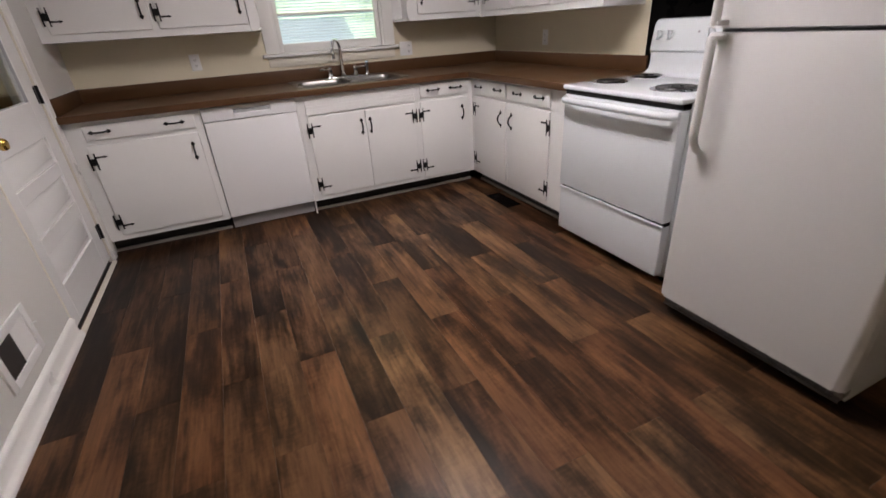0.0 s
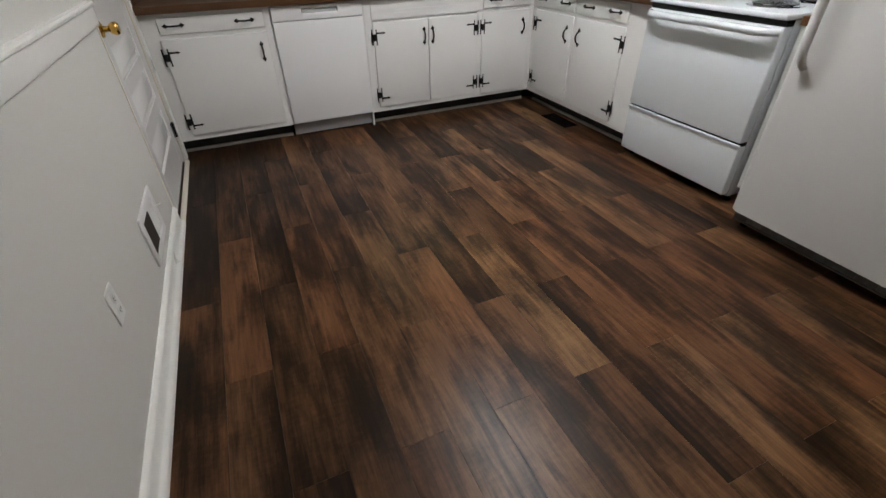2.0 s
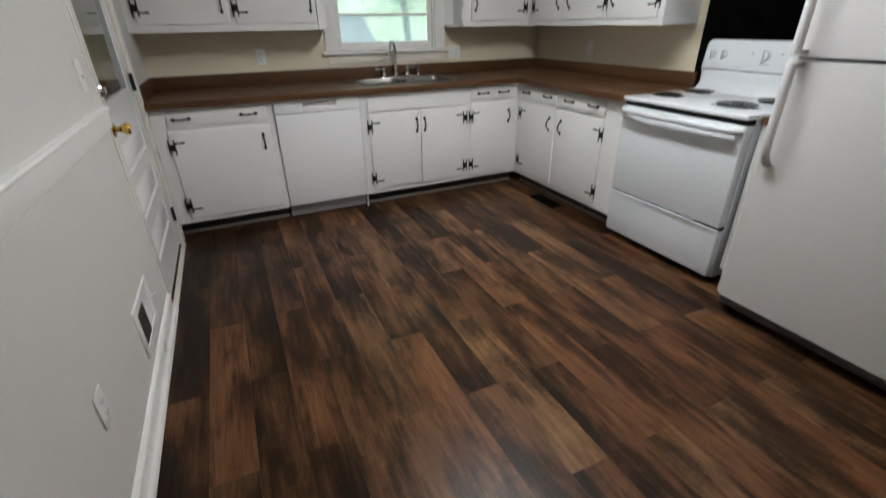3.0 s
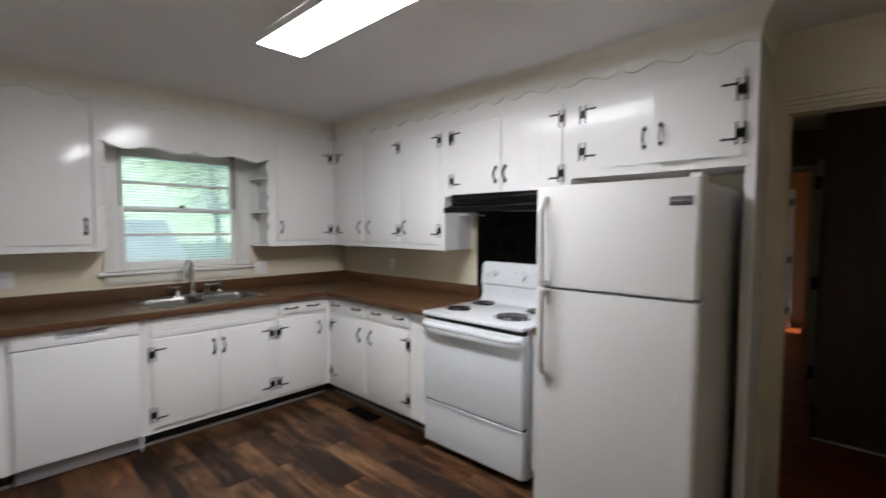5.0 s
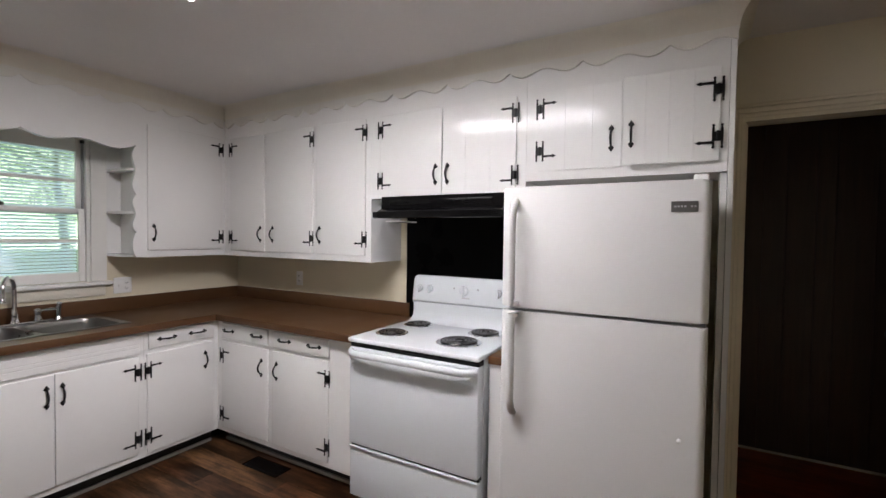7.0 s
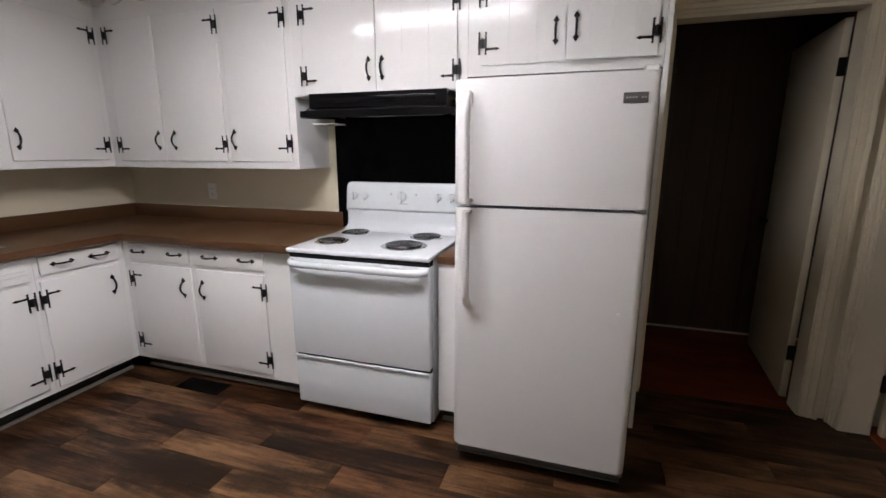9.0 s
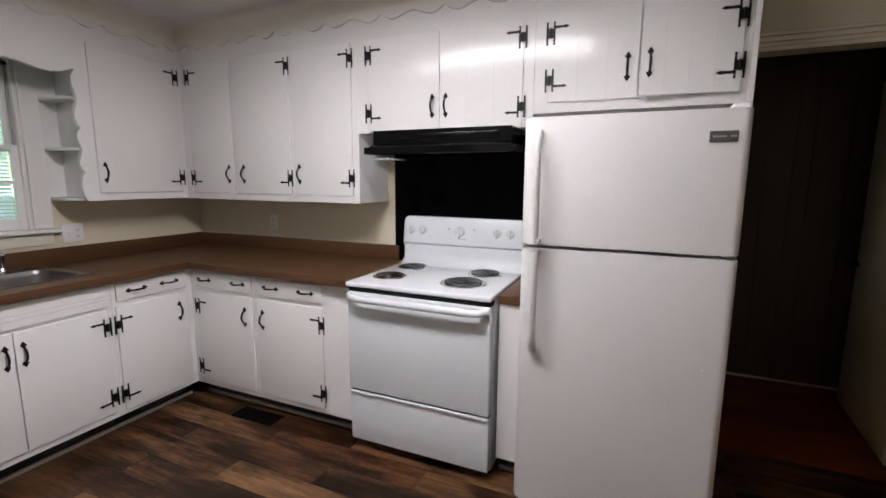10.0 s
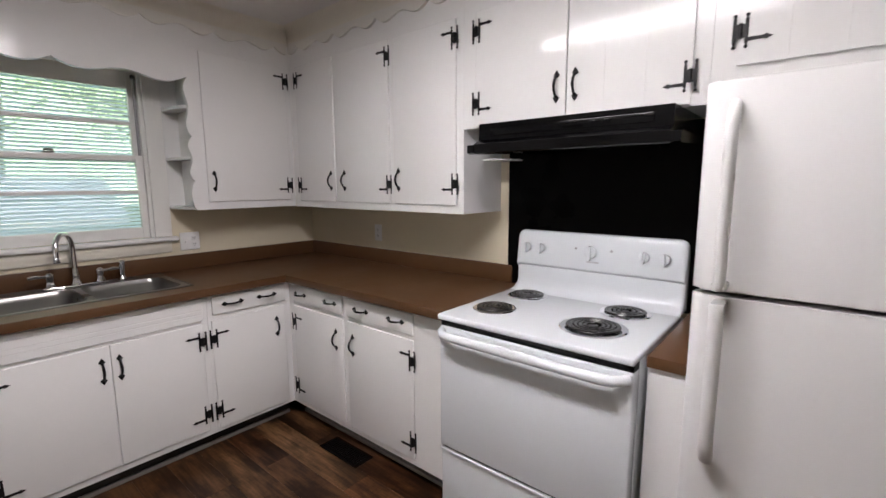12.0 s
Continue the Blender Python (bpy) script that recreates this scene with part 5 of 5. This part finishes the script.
solid("trim_passage_door", [(5.585, 5.5995, 0.695, 0.765, 0, 2.09), (5.585, 5.5995, 1.50, 1.57, 0, 2.09), (5.585, 5.5995, 0.765, 1.50, 2.03, 2.09)], CREAMT, "cream casing of the passage doorway", category="casing")
solid("wall_passage_end", [(8.6, 8.72, 0.465, 1.87, 0, ZC)], BRICKP, "terracotta end wall of the far room", category="wall")
# the wide opening is out of view, added to light the far room
solid("wall_far_room", [(5.86, 6.0, 0.465, 0.585, 0, ZC), (8.5, 8.6, 0.465, 0.585, 0, ZC), (6.0, 8.5, 0.465, 0.585, 0, 0.55), (6.0, 8.5, 0.465, 0.585, 2.25, ZC)], BRICKP, "terracotta wall in the far room, open out of view to let sun in", category="wall")
leaf4 = thing("door_4", (7.97, 1.40, 0), "white door standing open in the far room", "door", "", "structure")
bm = bmesh.new()
bx(bm, 7.95, 7.988, 1.085, 1.735, 0.012, 2.03, 0.003)
part("leaf", bm, TRIMW, leaf4, "plain white leaf")
for hz in (0.28, 1.02, 1.84):
    bm = bmesh.new()
    tube(bm, [(7.942, 1.105, hz - 0.05), (7.942, 1.105, hz + 0.05)], 0.011, 10)
    bx(bm, 7.944, 7.9495, 1.088, 1.135, hz - 0.05, hz + 0.05)
    part("hinge", bm, IRON, leaf4, "dark butt hinge")
leaf5 = thing("door_5", (5.0, 0.64, 0), "white door folded back against the passage wall", "door", "", "structure")
bm = bmesh.new()
bx(bm, 4.60, 5.36, 0.622, 0.657, 0.012, 2.03, 0.003)
part("leaf", bm, TRIMW, leaf5, "plain white leaf")
for hz in (0.28, 1.02, 1.84):
    bm = bmesh.new()
    tube(bm, [(4.592, 0.660, hz - 0.05), (4.592, 0.660, hz + 0.05)], 0.008, 10)
    bx(bm, 4.5965, 4.5995, 0.626, 0.657, hz - 0.05, hz + 0.05)
    part("hinge", bm, IRON, leaf5, "dark butt hinge")
solid("ceiling_hall", [(XH + TH, 8.72, -1.22, 2.42, ZC, ZC + 0.1)], CEIL, "hall ceiling", category="ceiling")
solid("wall_back_room", [(0.9, 1.0, YS - T - 1.9, YS - T, 0, ZC), (0.9, XR + T, YS - T - 2.0, YS - T - 1.9, 0, ZC), (XH, XH + TH, YS - T - 1.9, YS - T - 0.001, 0, ZC)], CREAM, "cream walls of the room behind", category="wall")
solid("ceiling_back_room", [(0.9, XR + T, YS - T - 2.0, YS - T - 0.001, ZC, ZC + 0.1)], CEIL, "ceiling of the room behind", category="ceiling")
# the unglazed hole in the far wall is added to bring daylight in
solid("wall_side_room", [(XL - T - 1.7, XL - T - 1.6, 1.9, 2.3, 0, ZC), (XL - T - 1.7, XL - T - 1.6, 3.0, 4.9, 0, ZC), (XL - T - 1.7, XL - T - 1.6, 2.3, 3.0, 0, 1.2), (XL - T - 1.7, XL - T - 1.6, 2.3, 3.0, 2.0, ZC), (XL - T - 1.6, XL - T - 0.001, 1.8, 1.9, 0, ZC), (XL - T - 1.6, XL - T - 0.001, 4.9, 5.0, 1.0, ZC)], TAN, "tan walls of the side room", category="wall")
solid("wall_side_wainscot", [(XL - T - 1.6, XL - T - 0.001, 4.885, 5.0, 0, 0.998)], BROWN, "brown wainscot of the side room", category="wall")
solid("ceiling_side_room", [(XL - T - 1.7, XL - T - 0.001, 1.8, 5.0, ZC, ZC + 0.1)], CEIL, "ceiling of the side room", category="ceiling")

# ---- outdoors beyond the window ----
solid("ground", [(-260, 260, -260, 420, -0.75, -0.45)], GRASS, "green lawn round the house", category="lawn")


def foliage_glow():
    """Far woodland and hazy sky whose brightness is emission; it also lights the blind."""
    m = bpy.data.materials.new("woodland_glow")
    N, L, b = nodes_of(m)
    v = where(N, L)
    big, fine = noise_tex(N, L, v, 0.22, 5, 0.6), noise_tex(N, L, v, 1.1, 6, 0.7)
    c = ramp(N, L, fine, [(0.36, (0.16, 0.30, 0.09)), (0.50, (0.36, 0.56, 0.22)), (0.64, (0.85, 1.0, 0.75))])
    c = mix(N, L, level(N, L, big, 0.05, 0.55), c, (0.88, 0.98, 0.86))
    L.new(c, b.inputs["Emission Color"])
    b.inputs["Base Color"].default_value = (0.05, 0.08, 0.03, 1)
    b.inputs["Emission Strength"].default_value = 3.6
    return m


solid("backdrop", [(-90, 110, 58, 58.5, -0.5, 42)], foliage_glow(), "self-glowing backdrop of far woodland and hazy sky", category="woodland")


def tree(x, y, h, spread, seed):
    r = random.Random(seed)
    t = thing("tree", (x, y, -0.46), "broad green garden tree in full leaf", "tree", "garden trees")
    b = bmesh.new()
    pts = [(x + 0.12 * math.sin(k * 0.9 + seed), y + 0.1 * math.cos(k * 0.7), -0.46 + h * 0.8 * k / 8) for k in range(9)]
    tube(b, pts, [0.15 * (1 - k / 10) * h / 8 for k in range(9)], 9)
    tips = []
    for k in range(11):
        z0 = h * (0.25 + 0.05 * k)
        a = r.uniform(0, 6.28)
        l = spread * r.uniform(0.6, 1.0)
        p0 = Vector((x, y, z0 - 0.46))
        p2 = p0 + Vector((l * math.cos(a), l * math.sin(a), h * r.uniform(-0.02, 0.2)))
        tube(b, [p0, (p0 + p2) / 2 + Vector((0, 0, 0.2)), p2], [0.035, 0.024, 0.010], 6)
        tips += [p2, (p0 + p2) / 2]
    part("trunk", b, BARK, t, "grey-brown trunk and limbs")
    vs, fs = [], []
    for tip in tips + [Vector((x, y, h * 0.75))]:
        for _ in range(420):
            c = tip + Vector((r.gauss(0, spread * 0.26), r.gauss(0, spread * 0.26), r.gauss(0, h * 0.075))) - Vector((x, y, -0.46))
            s = r.uniform(0.022, 0.052)
            a = Vector((r.gauss(0, 1), r.gauss(0, 1), r.gauss(0, 1))).normalized() * s
            e = a.cross(Vector((r.gauss(0, 1), r.gauss(0, 1), r.gauss(0, 1)))).normalized() * s * 0.55
            n = len(vs)
            vs += [c - a, c + e, c + a, c - e]
            fs.append((n, n + 1, n + 2, n + 3))
    me = bpy.data.meshes.new("crown")
    me.from_pydata([tuple(v) for v in vs], [], fs)
    me.materials.append(LEAFA)
    ob = new("crown", me)
    ob.parent = t
    tagged(ob, "loose crown of many small green leaves")


for x_, y_, h_, s_ in ((-2.5, 15.5, 7.5, 2.4), (5.0, 14.5, 7.0, 2.3), (9.5, 16.5, 8.0, 2.6), (2.6, 21.0, 10.0, 3.2), (-5.0, 23.5, 10.5, 3.4), (13.5, 23.0, 10.5, 3.4)):
    tree(x_, y_, h_, s_, int(x_ * 10 + y_ * 7))

shed = thing("garden_shed", (1.2, 14.2, -0.46), "pale garden shed with a grey shingle roof among the trees", "shed")
bm = bmesh.new()
bx(bm, -0.6, 3.4, 13.0, 15.4, -0.46, 0.75)
part("wall", bm, SHEDW, shed, "pale blue-grey siding")
bm = bmesh.new()
prism(bm, [(12.7, 0.72), (14.2, 1.55), (15.7, 0.72), (15.7, 0.80), (14.2, 1.64), (12.7, 0.80)], 0, -0.8, 3.6)
part("roof", bm, SHEDR, shed, "grey shingle roof")
bm = bmesh.new()
bx(bm, -0.8, 3.6, 12.675, 12.70, 0.66, 0.80)
part("fascia", bm, TRIMW, shed, "white fascia board")
bm = bmesh.new()
bx(bm, 0.9, 1.7, 12.96, 13.0, -0.44, 0.60, 0.01)
part("door", bm, TRIMW, shed, "white shed door")

# ---- floors: planks piece by piece ----
def plank_floor(name, label, mat, x0, x1, y0, y1, w, length, xa, ya, skip=None, zt=0.0, tones={}):
    f = solid(name, [(x0, x1, y0, y1, -0.10, zt - 0.0035)], GAP, label, category="floor")
    cache, rnd = {}, random.Random(name)
    k0 = math.floor((x0 - xa) / w)
    k = k0
    while xa + k * w < x1:
        a, b = max(xa + k * w, x0), min(xa + (k + 1) * w, x1)
        off = ya + (length / 2 if k % 2 else 0.0)
        j = math.floor((y0 - off) / length)
        while off + j * length < y1:
            c, d = max(off + j * length, y0), min(off + (j + 1) * length, y1)
            if d - c > 0.01 and b - a > 0.01 and not (skip and skip(a, b, c, d)):
                key = (round(b - a, 4), round(d - c, 4))
                if key not in cache:
                    bm = bmesh.new()
                    g, hw, hl = 0.0002, (b - a) / 2, (d - c) / 2
                    q = [[bm.verts.new((sx * (hw - i), sy * (hl - i), z)) for sx, sy in ((-1, -1), (1, -1), (1, 1), (-1, 1))] for i, z in ((g, -0.0034), (g, -0.0005), (g + 0.0005, 0.0))]
                    for r0, r1 in zip(q, q[1:]):
                        for i in range(4):
                            bm.faces.new((r0[i], r0[(i + 1) % 4], r1[(i + 1) % 4], r1[i]))
                    bm.faces.new(q[-1])
                    cache[key] = mesh_of("plank", bm, mat, None, False)
                ob = new("plank", cache[key])
                ob.parent = f
                ob.location = ((a + b) / 2, (c + d) / 2, zt)
                own = (0.28 + 0.50 * rnd.random(), 0.25 + 0.55 * rnd.random(), rnd.random())
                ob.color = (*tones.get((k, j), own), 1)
            j += 1
        k += 1
    return f


def hidden(a, b, c, d):
    """Planks wholly under the fixed cabinets are not laid."""
    return c > LOWB + 0.09 or (a > LOWR + 0.09 and c > 2.5)


# planks that stand out from their neighbours: (row, place in the row) to tone, smokiness, redness; the left rows' tones
# also hold shade
TONES = {
    (3, -1): (0.98, 0.42, 0.1), (3, 0): (0.50, 0.55, 0.4), (3, -2): (0.42, 0.55, 0.6),
    (4, 0): (0.42, 0.75, 0.2), (4, 1): (0.72, 0.30, 0.4), (4, -1): (0.45, 0.70, 0.7),
    # rows -5 to -1: plank tone, lowered further for the shade by the left wall
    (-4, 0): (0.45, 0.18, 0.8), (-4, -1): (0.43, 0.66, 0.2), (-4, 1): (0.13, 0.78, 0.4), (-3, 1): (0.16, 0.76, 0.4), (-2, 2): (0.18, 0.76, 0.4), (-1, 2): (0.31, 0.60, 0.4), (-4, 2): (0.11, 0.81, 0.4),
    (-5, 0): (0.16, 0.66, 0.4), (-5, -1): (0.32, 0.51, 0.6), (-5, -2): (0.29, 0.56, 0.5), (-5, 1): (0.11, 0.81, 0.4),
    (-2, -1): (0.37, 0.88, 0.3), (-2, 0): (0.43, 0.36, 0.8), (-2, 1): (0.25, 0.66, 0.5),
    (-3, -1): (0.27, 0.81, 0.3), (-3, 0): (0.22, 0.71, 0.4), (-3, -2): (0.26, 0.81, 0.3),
    (-1, -1): (0.42, 0.72, 0.4), (-1, 0): (0.46, 0.45, 0.6), (-1, 1): (0.48, 0.35, 0.5),
    (0, -1): (0.56, 0.45, 0.5), (0, 0): (0.55, 0.55, 0.1), (0, 1): (0.42, 0.75, 0.4),
    (1, -1): (0.62, 0.22, 0.85), (1, 0): (0.48, 0.60, 0.5), (1, -2): (0.58, 0.30, 0.6),
    (2, 0): (0.56, 0.30, 0.2), (2, -1): (0.62, 0.35, 0.5), (2, 1): (0.55, 0.50, 0.4),
    (5, -1): (0.61, 0.20, 0.95), (5, -2): (0.79, 0.35, 0.5), (5, 0): (0.68, 0.35, 0.6),
    (6, -1): (0.53, 0.55, 0.8), (6, 0): (0.57, 0.40, 0.8), (7, -2): (0.79, 0.35, 0.3), (7, -1): (0.42, 0.55, 0.8),
    (8, -1): (0.44, 0.45, 0.95), (8, 0): (0.66, 0.35, 0.5), (9, -2): (0.77, 0.40, 0.2), (9, -1): (0.44, 0.55, 0.7), (9, 0): (0.73, 0.25, 0.4),
}
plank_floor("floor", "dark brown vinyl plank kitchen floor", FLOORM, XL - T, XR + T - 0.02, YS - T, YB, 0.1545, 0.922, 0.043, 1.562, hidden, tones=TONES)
plank_floor("floor_hall", "reddish wood plank hall floor", HALLF, XR + T - 0.02, 8.72, -1.22, 2.42, 0.19, 2.2, 2.725, -1.0)
plank_floor("floor_back_room", "orange wood plank floor of the room behind", HALLF, 0.9, XR + T - 0.02, YS - T - 2.0, YS - T, 0.09, 1.9, 0.9, -2.3)
solid("floor_side_room", [(XL - T - 1.7, XL - T, 1.8, 5.0, -0.10, -0.002)], BROWN, "brown floor of the side room", category="floor")
